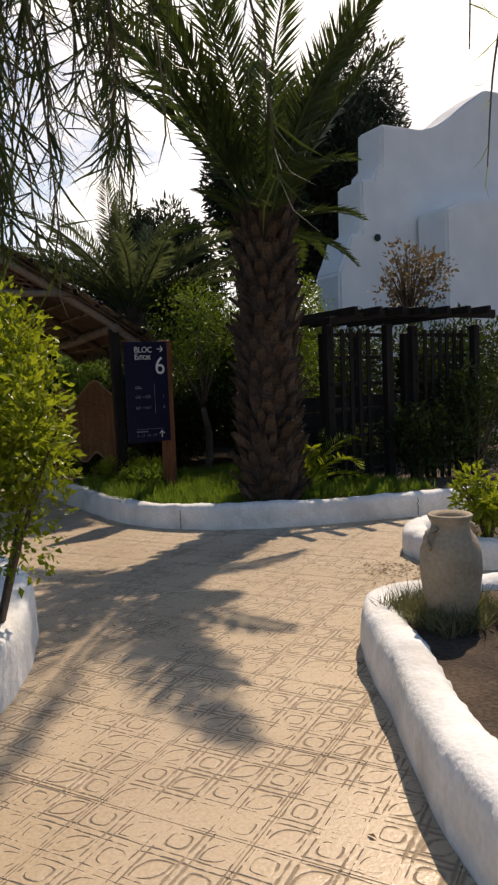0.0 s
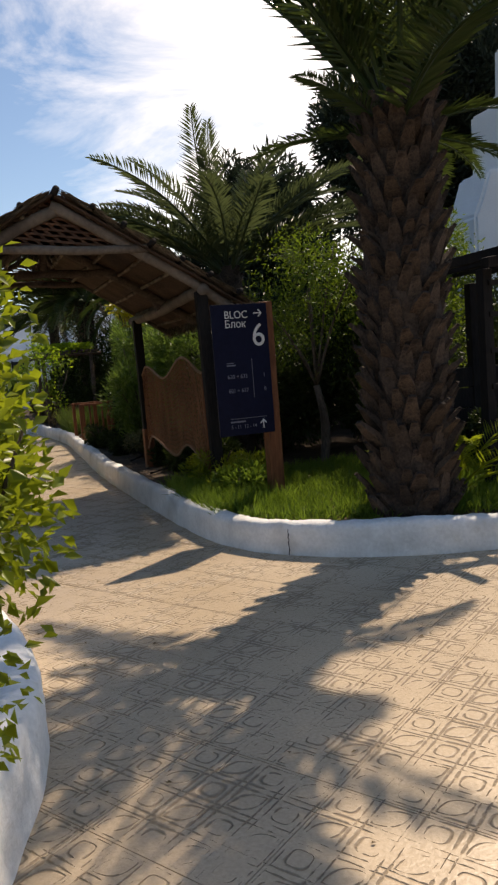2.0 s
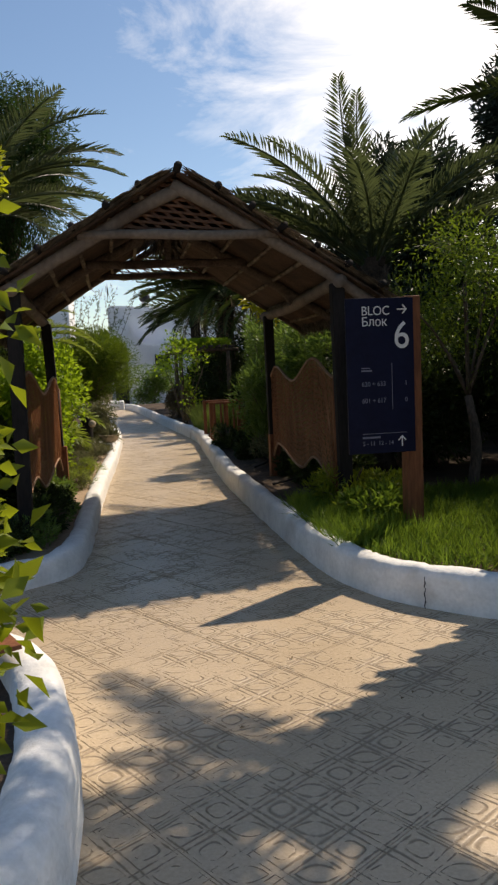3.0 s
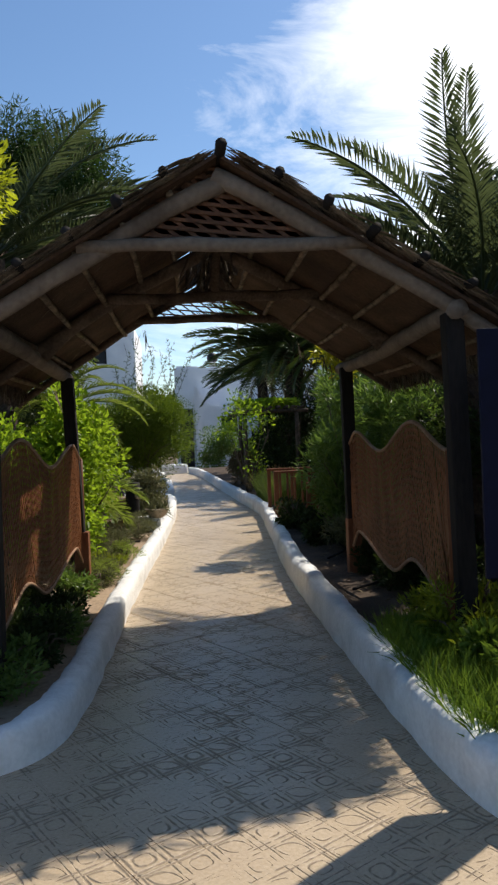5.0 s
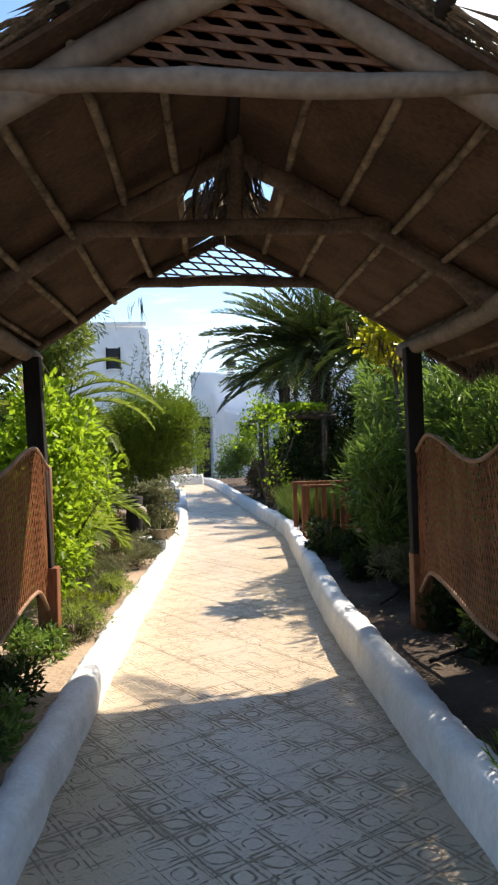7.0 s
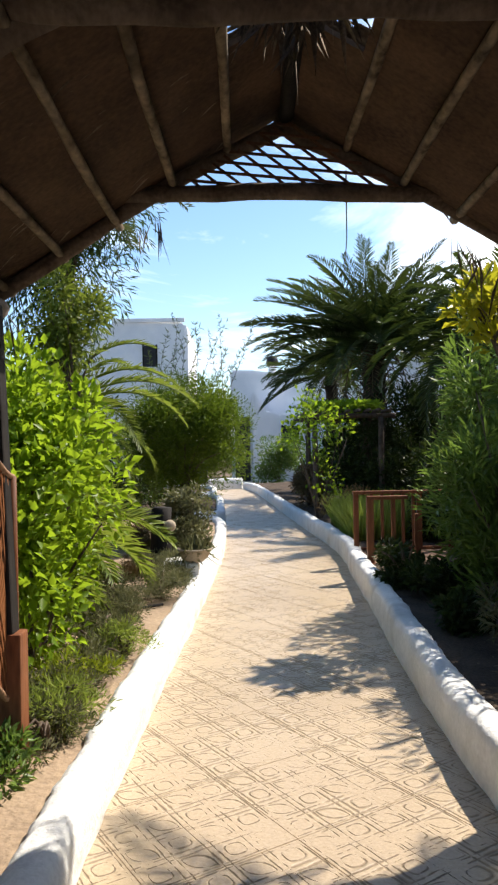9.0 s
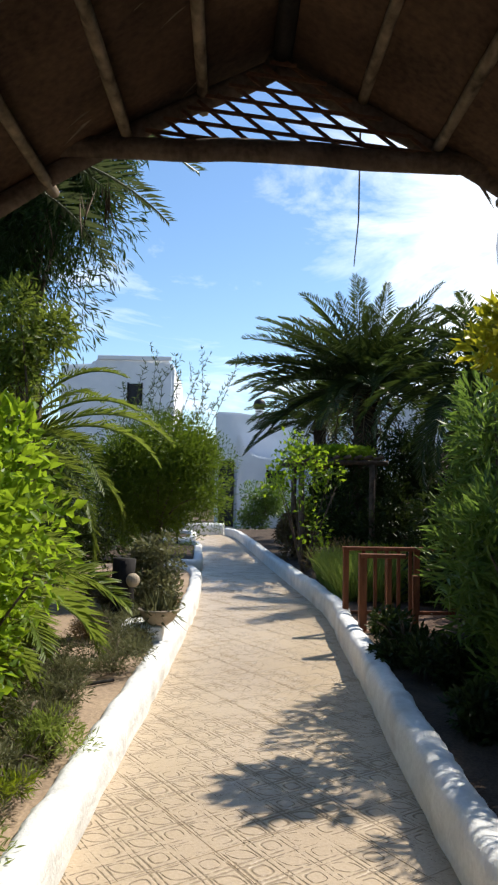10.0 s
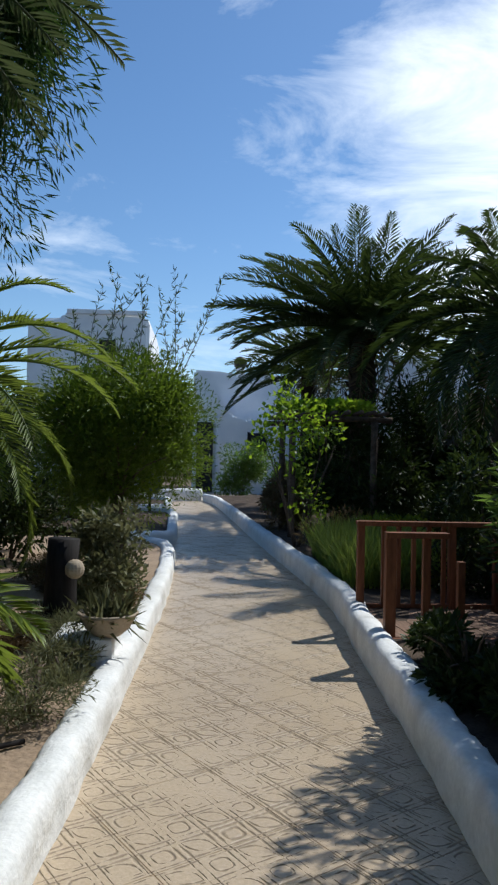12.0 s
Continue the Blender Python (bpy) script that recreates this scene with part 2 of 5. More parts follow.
M_INK = surface("white_letter", (0.62, 0.62, 0.62), (0.78, 0.78, 0.78), 4, 0.6, 0)
M_FAINT = surface("faded_letter", (0.13, 0.14, 0.19), (0.22, 0.23, 0.30), 4, 0.6, 0)
M_TRUNK = surface("palm_bark", (0.025, 0.018, 0.014), (0.11, 0.076, 0.055), 5, 0.95, 0.9, 40, dist=0.03, per="object")
M_BARK = surface("bark", (0.05, 0.037, 0.028), (0.17, 0.13, 0.10), 7, 0.95, 0.8, 50, dist=0.02, stretch=(1, 1, 0.3))
M_TERRA = surface("pale_clay", (0.28, 0.22, 0.15), (0.46, 0.38, 0.28), 4, 0.8, 0.3, 50, stain=(0.20, 0.17, 0.13))
M_BIN = surface("blue_grey_bin", (0.06, 0.09, 0.12), (0.13, 0.17, 0.20), 4, 0.5, 0.1, 40)
M_DARK = surface("dark_opening", (0.01, 0.01, 0.012), (0.03, 0.03, 0.035), 3, 0.4, 0.0)
M_DECK = surface("deck_plank", (0.10, 0.06, 0.04), (0.24, 0.15, 0.10), 5, 0.75, 0.5, 60, stretch=(1, 0.2, 1), per="object")
M_SLATE = surface("dry_reed", (0.10, 0.085, 0.07), (0.30, 0.26, 0.21), 8, 0.95, 0.5, 60, per="island")

F_PALM = foliage("palm_leaf", (0.018, 0.036, 0.012), (0.062, 0.092, 0.030), (0.14, 0.20, 0.03), 0.38, 0.24)
F_PALM_GREY = foliage("palm_leaf_grey", (0.03, 0.048, 0.027), (0.095, 0.12, 0.065), (0.18, 0.23, 0.07), 0.4, 0.28)
F_YOUNG = foliage("young_palm_leaf", (0.05, 0.09, 0.015), (0.15, 0.21, 0.04), (0.35, 0.42, 0.05), 0.4, 0.45)
F_HEDGE = foliage("hedge_leaf", (0.07, 0.11, 0.012), (0.26, 0.32, 0.03), (0.42, 0.48, 0.02), 0.35, 0.45)
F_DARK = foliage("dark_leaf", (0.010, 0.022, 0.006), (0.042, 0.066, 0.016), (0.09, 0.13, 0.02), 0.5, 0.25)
F_PINE = foliage("pine_needle", (0.012, 0.022, 0.014), (0.04, 0.055, 0.035), (0.05, 0.07, 0.03), 0.6, 0.2)
F_CASUARINA = foliage("casuarina_leaf", (0.012, 0.03, 0.008), (0.055, 0.10, 0.022), (0.10, 0.18, 0.03), 0.5, 0.3)
F_BUSH = foliage("bush_leaf", (0.0375, 0.075, 0.01), (0.15, 0.225, 0.0275), (0.3, 0.425, 0.025), 0.45, 0.35)
F_BRIGHT = foliage("bright_leaf", (0.07, 0.15, 0.010), (0.23, 0.36, 0.025), (0.46, 0.62, 0.03), 0.4, 0.55)
F_OLEANDER = foliage("oleander_leaf", (0.0508, 0.0943, 0.0203), (0.1595, 0.2465, 0.0653), (0.319, 0.493, 0.058), 0.35, 0.35)
F_YELLOWGREEN = foliage("yellow_green_leaf", (0.15, 0.19, 0.012), (0.36, 0.39, 0.03), (0.62, 0.66, 0.03), 0.4, 0.6)
F_WILLOW = foliage("narrow_leaf", (0.03, 0.05, 0.02), (0.10, 0.14, 0.06), (0.20, 0.28, 0.06), 0.4, 0.35)
F_YELLOW = foliage("yellow_leaf", (0.22, 0.24, 0.02), (0.42, 0.38, 0.03), (0.65, 0.60, 0.03), 0.35, 0.5)
F_GRASS = foliage("lawn_blade", (0.0492, 0.0984, 0.0123), (0.1558, 0.2378, 0.0328), (0.2624, 0.3936, 0.0328), 0.5, 0.45)
F_REED = foliage("reed_blade", (0.12, 0.18, 0.03), (0.28, 0.34, 0.08), (0.38, 0.46, 0.06), 0.5, 0.45)
F_DRY = foliage("dry_herb", (0.06, 0.07, 0.035), (0.20, 0.20, 0.10), (0.26, 0.26, 0.10), 0.6, 0.3)
F_RUST = foliage("rusty_herb", (0.08, 0.055, 0.03), (0.20, 0.14, 0.07), (0.24, 0.16, 0.06), 0.6, 0.3)
F_DEADFROND = foliage("dead_frond", (0.09, 0.07, 0.045), (0.22, 0.17, 0.10), (0.25, 0.19, 0.09), 0.7, 0.25)


# ---- mesh helpers ----
def mesh_from(name, verts, faces, mat, smooth=False):
    me = bpy.data.meshes.new(name)
    me.from_pydata([tuple(v) for v in verts], [], faces)
    me.materials.append(mat)
    if smooth:
        me.polygons.foreach_set("use_smooth", [True] * len(me.polygons))
    me.update()
    return me


def put(name, me, parent=None, at=None, label="", category="", group="", kind=""):
    ob = new(name, me)
    if parent:
        ob.parent = parent
    if at is not None:
        ob.matrix_basis = at
    return tagged(ob, label, category, group, kind)


def thing(name, at, label, category, group=""):
    return put(name, None, None, at, label, category, group)


def part(name, bm, material, parent, label=""):
    me = bpy.data.meshes.new(name)
    bm.to_mesh(me)
    bm.free()
    me.materials.append(material)
    return put(name, me, parent, None, label)


def box_data(x0, x1, y0, y1, z0, z1, bevel=0.0):
    bm = bmesh.new()
    bmesh.ops.create_cube(bm, size=1, matrix=Matrix.Translation(((x0 + x1) / 2, (y0 + y1) / 2, (z0 + z1) / 2)) @ Matrix.Diagonal((x1 - x0, y1 - y0, z1 - z0, 1)))
    if bevel:
        bmesh.ops.bevel(bm, geom=bm.edges[:], offset=bevel, segments=2, profile=0.6, affect="EDGES")
    return bm


def box(name, dims, material, parent, bevel=0.006, label=""):
    return part(name, box_data(*dims, bevel), material, parent, label)


def frames_along(pts):
    """Tangent, side and up at each point of a polyline."""
    pts = [Vector(p) for p in pts]
    out = []
    for i, p in enumerate(pts):
        t = (pts[min(i + 1, len(pts) - 1)] - pts[max(i - 1, 0)]).normalized()
        ref = Vector((0, 0, 1)) if abs(t.z) < 0.92 else Vector((0, 1, 0))
        s = t.cross(ref).normalized()
        out.append((p, t, s, s.cross(t)))
    return out


def tube_data(pts, radii, sides=8, rough=0.0, seed=0.0):
    """Vertices and faces of a closed pole along pts."""
    v, f = [], []
    fr = frames_along(pts)
    for i, (p, t, s, u) in enumerate(fr):
        r = radii[i] if hasattr(radii, "__len__") else radii
        for k in range(sides):
            a = 2 * math.pi * k / sides
            d = s * math.cos(a) + u * math.sin(a)
            q = r * (1 + rough * noise.noise((p + d * r) * 9 + Vector((seed, 0, 0))))
            v.append(p + d * q)
    for i in range(len(fr) - 1):
        for k in range(sides):
            a, b = i * sides + k, i * sides + (k + 1) % sides
            f.append((a, b, b + sides, a + sides))
    f.append(tuple(range(sides))[::-1])
    f.append(tuple(range((len(fr) - 1) * sides, len(fr) * sides)))
    return v, f


def smooth_line(ctrl, n):
    """Catmull-Rom through control points, n points in all."""
    c = [Vector(p) for p in ctrl]
    c = [2 * c[0] - c[1]] + c + [2 * c[-1] - c[-2]]
    out = []
    segs = len(c) - 3
    for i in range(n):
        s = i / (n - 1) * segs
        k = min(int(s), segs - 1)
        t = s - k
        a, b, d, e = c[k:k + 4]
        out.append(0.5 * ((2 * b) + (d - a) * t + (2 * a - 5 * b + 4 * d - e) * t * t + (3 * b - a - 3 * d + e) * t ** 3))
    return out


def pole(name, a, b, r, mat, parent, sag=0.0, wob=0.02, n=9, seed=0.0, sides=9, r2=None, label=""):
    a, b = Vector(a), Vector(b)
    pts = []
    for i in range(n):
        s = i / (n - 1)
        p = a.lerp(b, s) + Vector((noise.noise((seed, s * 2.2, 1.3)), noise.noise((seed, s * 2.2, 7.1)), noise.noise((seed, s * 2.2, 4.7)))) * wob
        p.z -= sag * 4 * s * (1 - s)
        pts.append(p)
    r2 = r if r2 is None else r2
    v, f = tube_data(pts, [r + (r2 - r) * i / (n - 1) for i in range(n)], sides, 0.25, seed)
    return put(name, mesh_from(name, v, f, mat, True), parent, None, label)


def merge(datas):
    v, f = [], []
    for dv, df in datas:
        o = len(v)
        v += list(dv)
        f += [tuple(i + o for i in q) for q in df]
    return v, f


def blades(name, pos, direc, up, length, width, mat, bend=0.0, fold=0.25, segs=1):
    """One mesh of many pointed leaves: pos, direc, up are (N, 3) arrays; length and width (N,)."""
    n = len(pos)
    d = direc / np.linalg.norm(direc, axis=1, keepdims=True)
    s = np.cross(d, up)
    s /= np.linalg.norm(s, axis=1, keepdims=True) + 1e-9
    u = np.cross(s, d)
    L, W = length[:, None], width[:, None]
    if segs == 1:
        vs = [pos, pos + d * L * 0.45 + s * W * 0.5 + u * W * fold, pos + d * L * (1 - 0.1 * bend) - u * L * bend, pos + d * L * 0.45 - s * W * 0.5 + u * W * fold]
        tri = np.array([[0, 1, 2], [0, 2, 3]])
    else:
        mid = pos + d * L * 0.5 - u * L * bend * 0.25
        tip = pos + d * L * (1 - 0.2 * bend) - u * L * bend
        vs = [pos - s * W * 0.35, pos + s * W * 0.35, mid + s * W * 0.5 + u * W * fold, mid - s * W * 0.5 + u * W * fold, tip]
        tri = np.array([[0, 1, 2], [0, 2, 3], [3, 2, 4]])
    k = len(vs)
    v = np.stack(vs, axis=1).reshape(-1, 3).astype(np.float32)
    t = (tri[None] + (np.arange(n) * k)[:, None, None]).reshape(-1).astype(np.int32)
    me = bpy.data.meshes.new(name)
    me.vertices.add(n * k)
    me.vertices.foreach_set("co", v.ravel())
    me.loops.add(len(t))
    me.loops.foreach_set("vertex_index", t)
    me.polygons.add(len(t) // 3)
    me.polygons.foreach_set("loop_start", np.arange(0, len(t), 3, dtype=np.int32))
    me.materials.append(mat)
    me.update(calc_edges=True)
    return me


def rand_dirs(n, up=0.0):
    d = R.normal(size=(n, 3))
    d[:, 2] += up
    return d / np.linalg.norm(d, axis=1, keepdims=True)


def clump_points(n, radii, lumps=14, low=-1.0):
    """Points in an uneven crown: lumps on and in an ellipsoid, denser to the outside."""
    r = np.array(radii)
    c = rand_dirs(lumps)
    c[:, 2] = np.maximum(c[:, 2], low)
    c *= R.uniform(0.45, 0.85, (lumps, 1))
    size = R.uniform(0.28, 0.5, lumps)
    k = R.integers(0, lumps, n)
    d = rand_dirs(n)
    rad = R.uniform(0, 1, (n, 1)) ** 0.45
    p = c[k] + d * rad * size[k][:, None]
    return p * r, d


def shrub(name, at, radii, count, leaf, mat, label, category="shrub", stems=7, lumps=14, narrow=0.4, droop=0.0, low=-1.0, centre=None, up=0.35, bend=0.1, stem_mat=None, trunk=0.0, trunk_r=0.05):
    """A bush: stems from the base and one mesh of leaves; centre is the crown's middle above the base."""
    ob = thing(name, at, label, category, category + "s of the garden")
    cz = radii[2] if centre is None else centre
    p, d = clump_points(count, radii, lumps, low)
    dirs = d * 0.7 + rand_dirs(count, up) * 0.6
    dirs[:, 2] -= droop
    p[:, 2] += cz
    p[:, 2] = np.maximum(p[:, 2], 0.02)
    ln = leaf * R.uniform(0.6, 1.25, count)
    put("foliage", blades("foliage", p, dirs, rand_dirs(count, 0.8), ln, ln * narrow, mat, bend), ob)
    base = Vector((0, 0, -0.05))
    if trunk:
        pts = smooth_line([(0, 0, -0.08), (0.04, -0.03, trunk * 0.5), (0, 0.05, trunk)], 7)
        v, f = tube_data(pts, [trunk_r * (1.25 - 0.06 * i) for i in range(7)], 8, 0.3)
        put("trunk", mesh_from("trunk", v, f, stem_mat or M_BARK, True), ob)
        base = Vector(pts[-1])
    datas = []
    for i in range(stems):
        e = rand_dirs(1, 0.6)[0] * np.array(radii) * 0.8
        e[2] = max(e[2] + cz, 0.15)
        mid = base.lerp(Vector(e), 0.5) + Vector((0, 0, 0.12))
        r0 = 0.012 + 0.012 * max(radii)
        datas.append(tube_data(smooth_line([base, mid, e], 6), [r0, r0 * 0.8, r0 * 0.65, r0 * 0.5, r0 * 0.35, r0 * 0.2], 5, 0.2, i))
    v, f = merge(datas)
    put("stem", mesh_from("stem", v, f, stem_mat or M_BARK, True), ob, None, "", "", "", "stuff" if stems > 11 else "")
    return ob


def frond_mesh(length, rise, droop, leaflet, count, mat, ragged=0.1, vee=0.5, width=0.022, stalk=0.12, twist=0.0):
    """A feather frond along +y from the origin, that rises and then droops; two rows of leaflets."""
    m = 24
    pts = []
    ang = rise
    p = Vector((0, 0, 0))
    for i in range(m):
        pts.append(p.copy())
        s = i / (m - 1)
        ang = rise - droop * s ** 1.5
        p = p + Vector((math.sin(twist * s) * 0.6, math.cos(ang), math.sin(ang))) * (length / (m - 1))
    pa = np.array([tuple(q) for q in pts])
    side_n = count // 2
    s = np.repeat(np.linspace(stalk, 0.99, side_n), 2)
    sign = np.tile([1.0, -1.0], side_n)
    idx = s * (m - 1)
    i0 = np.minimum(idx.astype(int), m - 2)
    fr = (idx - i0)[:, None]
    pos = pa[i0] * (1 - fr) + pa[i0 + 1] * fr
    tan = pa[i0 + 1] - pa[i0]
    tan /= np.linalg.norm(tan, axis=1, keepdims=True)
    sx = np.tile([1.0, 0, 0], (len(s), 1))
    upv = np.cross(sx, tan)
    lean = 0.55 + 0.75 * s[:, None]
    d = sx * sign[:, None] + tan * lean + upv * (vee + R.normal(0, ragged, (len(s), 1)))
    d += R.normal(0, ragged, d.shape)
    prof = np.clip(np.sin(np.pi * (0.16 + 0.80 * s)) ** 0.7, 0.22, 1)
    ln = leaflet * prof * R.uniform(0.82, 1.1, len(s))
    me = blades("frond", pos, d, upv + sx * 0.01, ln, np.full(len(s), width), mat, 0.12, 0.3)
    # rachis, added to the same mesh
    v, f = tube_data(pts, [0.022 * (length / 2.5) * (1 - 0.85 * i / (m - 1)) + 0.003 for i in range(m)], 5)
    bm = bmesh.new()
    bm.from_mesh(me)
    vs = [bm.verts.new(q) for q in v]
    for q in f:
        bm.faces.new([vs[i] for i in q])
    bm.to_mesh(me)
    bm.free()
    return me


SCALE_MESH = None


def leaf_base_mesh():
    global SCALE_MESH
    if SCALE_MESH is None:
        v = [(-0.09, 0, 0), (0.09, 0, 0), (0.075, 0.06, 0.13), (-0.075, 0.06, 0.13), (0.035, 0.13, 0.27), (-0.035, 0.13, 0.27),
             (-0.09, -0.05, 0.02), (0.09, -0.05, 0.02), (0.07, 0.01, 0.16), (-0.07, 0.01, 0.16), (0.03, 0.095, 0.28), (-0.03, 0.095, 0.28)]
        f = [(0, 1, 2, 3), (3, 2, 4, 5), (7, 6, 9, 8), (8, 9, 11, 10), (5, 4, 10, 11), (1, 7, 8, 2), (2, 8, 10, 4), (6, 0, 3, 9), (9, 3, 5, 11), (6, 7, 1, 0)]
        SCALE_MESH = mesh_from("leaf_base", v, f, M_TRUNK)
    return SCALE_MESH


def palm(name, at, height, radius, fronds, length, mat, label, variants=4, leaflet=0.42, count=130, seed=1, low=-0.35, scales=0, lean=(0, 0), young=None, skirt=0, spread=1.0, width=0.026, rise0=1.0, droop=1.35, power=0.8, extra=()):
    """A date palm: trunk with leaf bases, and arching feather fronds round its top."""
    rs = np.random.default_rng(seed)
    ob = thing(name, at, label, "palm tree", "palms of the garden")
    top = Vector((lean[0], lean[1], height))
    pts = [Vector((lean[0] * s * s, lean[1] * s * s, -0.15 + (height + 0.15) * s)) for s in np.linspace(0, 1, 14)]
    v, f = tube_data(pts, [radius * (1.12 - 0.25 * i / 13) for i in range(14)], 16, 0.35, seed)
    put("trunk", mesh_from("trunk", v, f, M_TRUNK, True), ob)
    if scales:
        me = leaf_base_mesh()
        for i in range(scales):
            s = (i + 0.5) / scales
            a = i * 2.39996 + rs.normal(0, 0.12)
            r = radius * (1.10 - 0.22 * s) * 0.97
            q = Vector((lean[0] * s * s, lean[1] * s * s, height * s * 1.02))
            k = radius / 0.42 * rs.uniform(0.85, 1.25)
            put("leaf_base", me, ob, Matrix.Translation(q + Vector((math.cos(a) * r, math.sin(a) * r, -0.1))) @ Euler((rs.uniform(-0.35, 0.15), rs.normal(0, 0.12), a - math.pi / 2)).to_matrix().to_4x4() @ Matrix.Diagonal((k, k, k * rs.uniform(0.8, 1.3), 1)))
    kinds = []
    for i in range(variants):
        kinds.append(frond_mesh(length, rise0, droop + 0.35 * i / variants, leaflet, count, mat, 0.10, 0.45, width, 0.13, rs.uniform(-0.5, 0.5)))
    dead = frond_mesh(length * 0.75, 0.6, 1.5, leaflet * 0.8, count // 2, F_DEADFROND, 0.2, 0.2, width) if skirt else None
    for i in range(fronds + skirt):
        isdead = i >= fronds
        s = i / fronds
        tilt = (1.35 - (1.35 - low) * s ** power) - 1.0 if not isdead else rs.uniform(-1.6, -1.2)
        tilt = tilt * spread + rs.normal(0, 0.08)
        a = i * 2.39996 + rs.normal(0, 0.2)
        k = rs.uniform(0.85, 1.1) * (0.8 + 0.2 * min(1, s * 3))
        m = Matrix.Translation(top + Vector((math.cos(a + math.pi / 2) * radius * 0.5, math.sin(a + math.pi / 2) * radius * 0.5, -0.12 * s))) @ Euler((tilt, rs.normal(0, 0.15), a)).to_matrix().to_4x4() @ Matrix.Scale(k, 4)
        put("frond", dead if isdead else kinds[i % variants], ob, m)
    for tilt, turn, k in extra:
        put("frond", kinds[-1], ob, Matrix.Translation(top + Vector((0, 0, -0.25))) @ Euler((tilt, 0.1, radians(turn))).to_matrix().to_4x4() @ Matrix.Scale(k, 4))
    return ob


def grass(name, region, count, height, mat, label, width=0.008, level=None, kind="stuff", category="grass", spread=0.5):
    """Blades over a region function that maps (u, v) in the unit square to x, y, z."""
    uv = R.uniform(0, 1, (count, 2))
    pos = np.array([region(a, b) for a, b in uv])
    d = R.normal(0, spread, (count, 3))
    d[:, 2] = 1.0
    ln = height * R.uniform(0.45, 1.2, count)
    me = blades(name, pos, d, rand_dirs(count), ln, np.full(count, width), mat, 0.35, 0.2, 2)
    return put(name, me, None, None, label, category, "", kind)


# ---- ground and paving ----
def sheet(name, rows, mat, label, amp=0.0, freq=1.0, cols=14, category="ground"):
    """A ruled sheet: rows of (inner point, outer point)."""
    v, f = [], []
    for a, b in rows:
        a, b = Vector(a), Vector(b)
        for j in range(cols + 1):
            s = (j / cols) ** 1.6
            p = a.lerp(b, s)
            p.z += amp * noise.noise(p * freq) * min(1.0, s * 8)
            v.append(p)
    w = cols + 1
    for i in range(len(rows) - 1):
        for j in range(cols):
            f.append((i * w + j, i * w + j + 1, (i + 1) * w + j + 1, (i + 1) * w + j))
    return put(name, mesh_from(name, v, f, mat, True), None, None, label, category, "", "structure")


g_v, g_f = [], []
g_y = [-600, -60, 0, 60, 600, 2500]
g_x = [-2500, -300, -30, -8, 0, 8, 30, 300, 2500]
for yy in g_y:
    for xx in g_x:
        g_v.append((xx, yy, -0.06))
for i in range(len(g_y) - 1):
    for j in range(len(g_x) - 1):
        a = i * len(g_x) + j
        g_f.append((a, a + 1, a + 1 + len(g_x), a + len(g_x)))
put("ground", mesh_from("ground", g_v, g_f, M_EARTH), None, None, "dry brown garden ground reaching to the horizon", "ground", "", "structure")

# edges of the paving: inner feet of the kerbs
RIGHT_EDGE = [(11.0, 6.5), (8.6, 6.52), (6.8, 6.6), (5.83, 6.74), (5.0, 6.98), (4.35, 7.2), (3.8, 7.5), (3.33, 7.93), (3.04, 8.45), (2.92, 9.0), (2.88, 9.8), (2.86, 10.9), (2.85, 12.0), (2.85, 13.6), (2.91, 15.3), (3.02, 17.1), (3.10, 18.8), (3.18, 20.2), (3.17, 21.6), (2.95, 24.9), (2.72, 28.5), (2.47, 33.0), (2.15, 37.5), (1.75, 39.9)]
LEFT_EDGE = [(-9.0, 8.6), (-4.0, 8.85), (-1.2, 9.02), (0.2, 9.2), (0.62, 9.36), (0.90, 9.68), (1.0, 10.3), (1.03, 11.1), (1.06, 12.2), (1.10, 13.4), (1.18, 15.2), (1.27, 16.9), (1.36, 19.2), (1.42, 21.2), (1.41, 23.2), (1.36, 24.3), (1.16, 25.2), (0.7, 25.6), (0.0, 25.7)]
LEFT_FAR = [(0.0, 26.3), (0.75, 26.2), (1.05, 26.3), (1.10, 26.9), (1.0, 29.5), (0.9, 31.6), (0.6, 32.3), (-0.2, 32.5)]
LEFT_END = [(-0.4, 33.6), (0.3, 33.5), (0.62, 33.9), (0.6, 35.5), (0.45, 37.4), (-0.3, 38.0)]
END_EDGE = [(-3.0, 39.0), (-1.0, 39.1), (0.4, 39.3), (1.75, 39.95)]
PLANTER_L = [(-2.4, 3.5), (-0.6, 3.62), (0.2, 3.8), (0.56, 4.2), (0.82, 4.7), (0.97, 5.12), (1.08, 5.6), (1.10, 6.1), (1.03, 6.65), (0.88, 7.1), (0.58, 7.5), (0.2, 7.68), (-0.8, 7.7), (-2.4, 7.6)]
PLANTER_R = [(1.2, -6.0), (1.2, -2.0), (1.25, 0.6), (1.4, 1.5), (1.57, 2.02), (1.83, 2.55), (2.1, 3.0), (2.33, 3.4), (2.5, 3.7), (2.72, 3.95), (3.0, 4.02), (3.6, 3.8), (4.8, 3.25), (8.0, 1.8)]
PLANTER_M = [(9.52, 4.7), (7.02, 5.2), (5.52, 5.58), (4.98, 5.6), (4.66, 5.36), (4.6, 4.98), (4.84, 4.65), (5.62, 4.2), (8.02, 3.2)]


def line3(pts, n):
    return smooth_line([(x, y, 0) for x, y in pts], n)


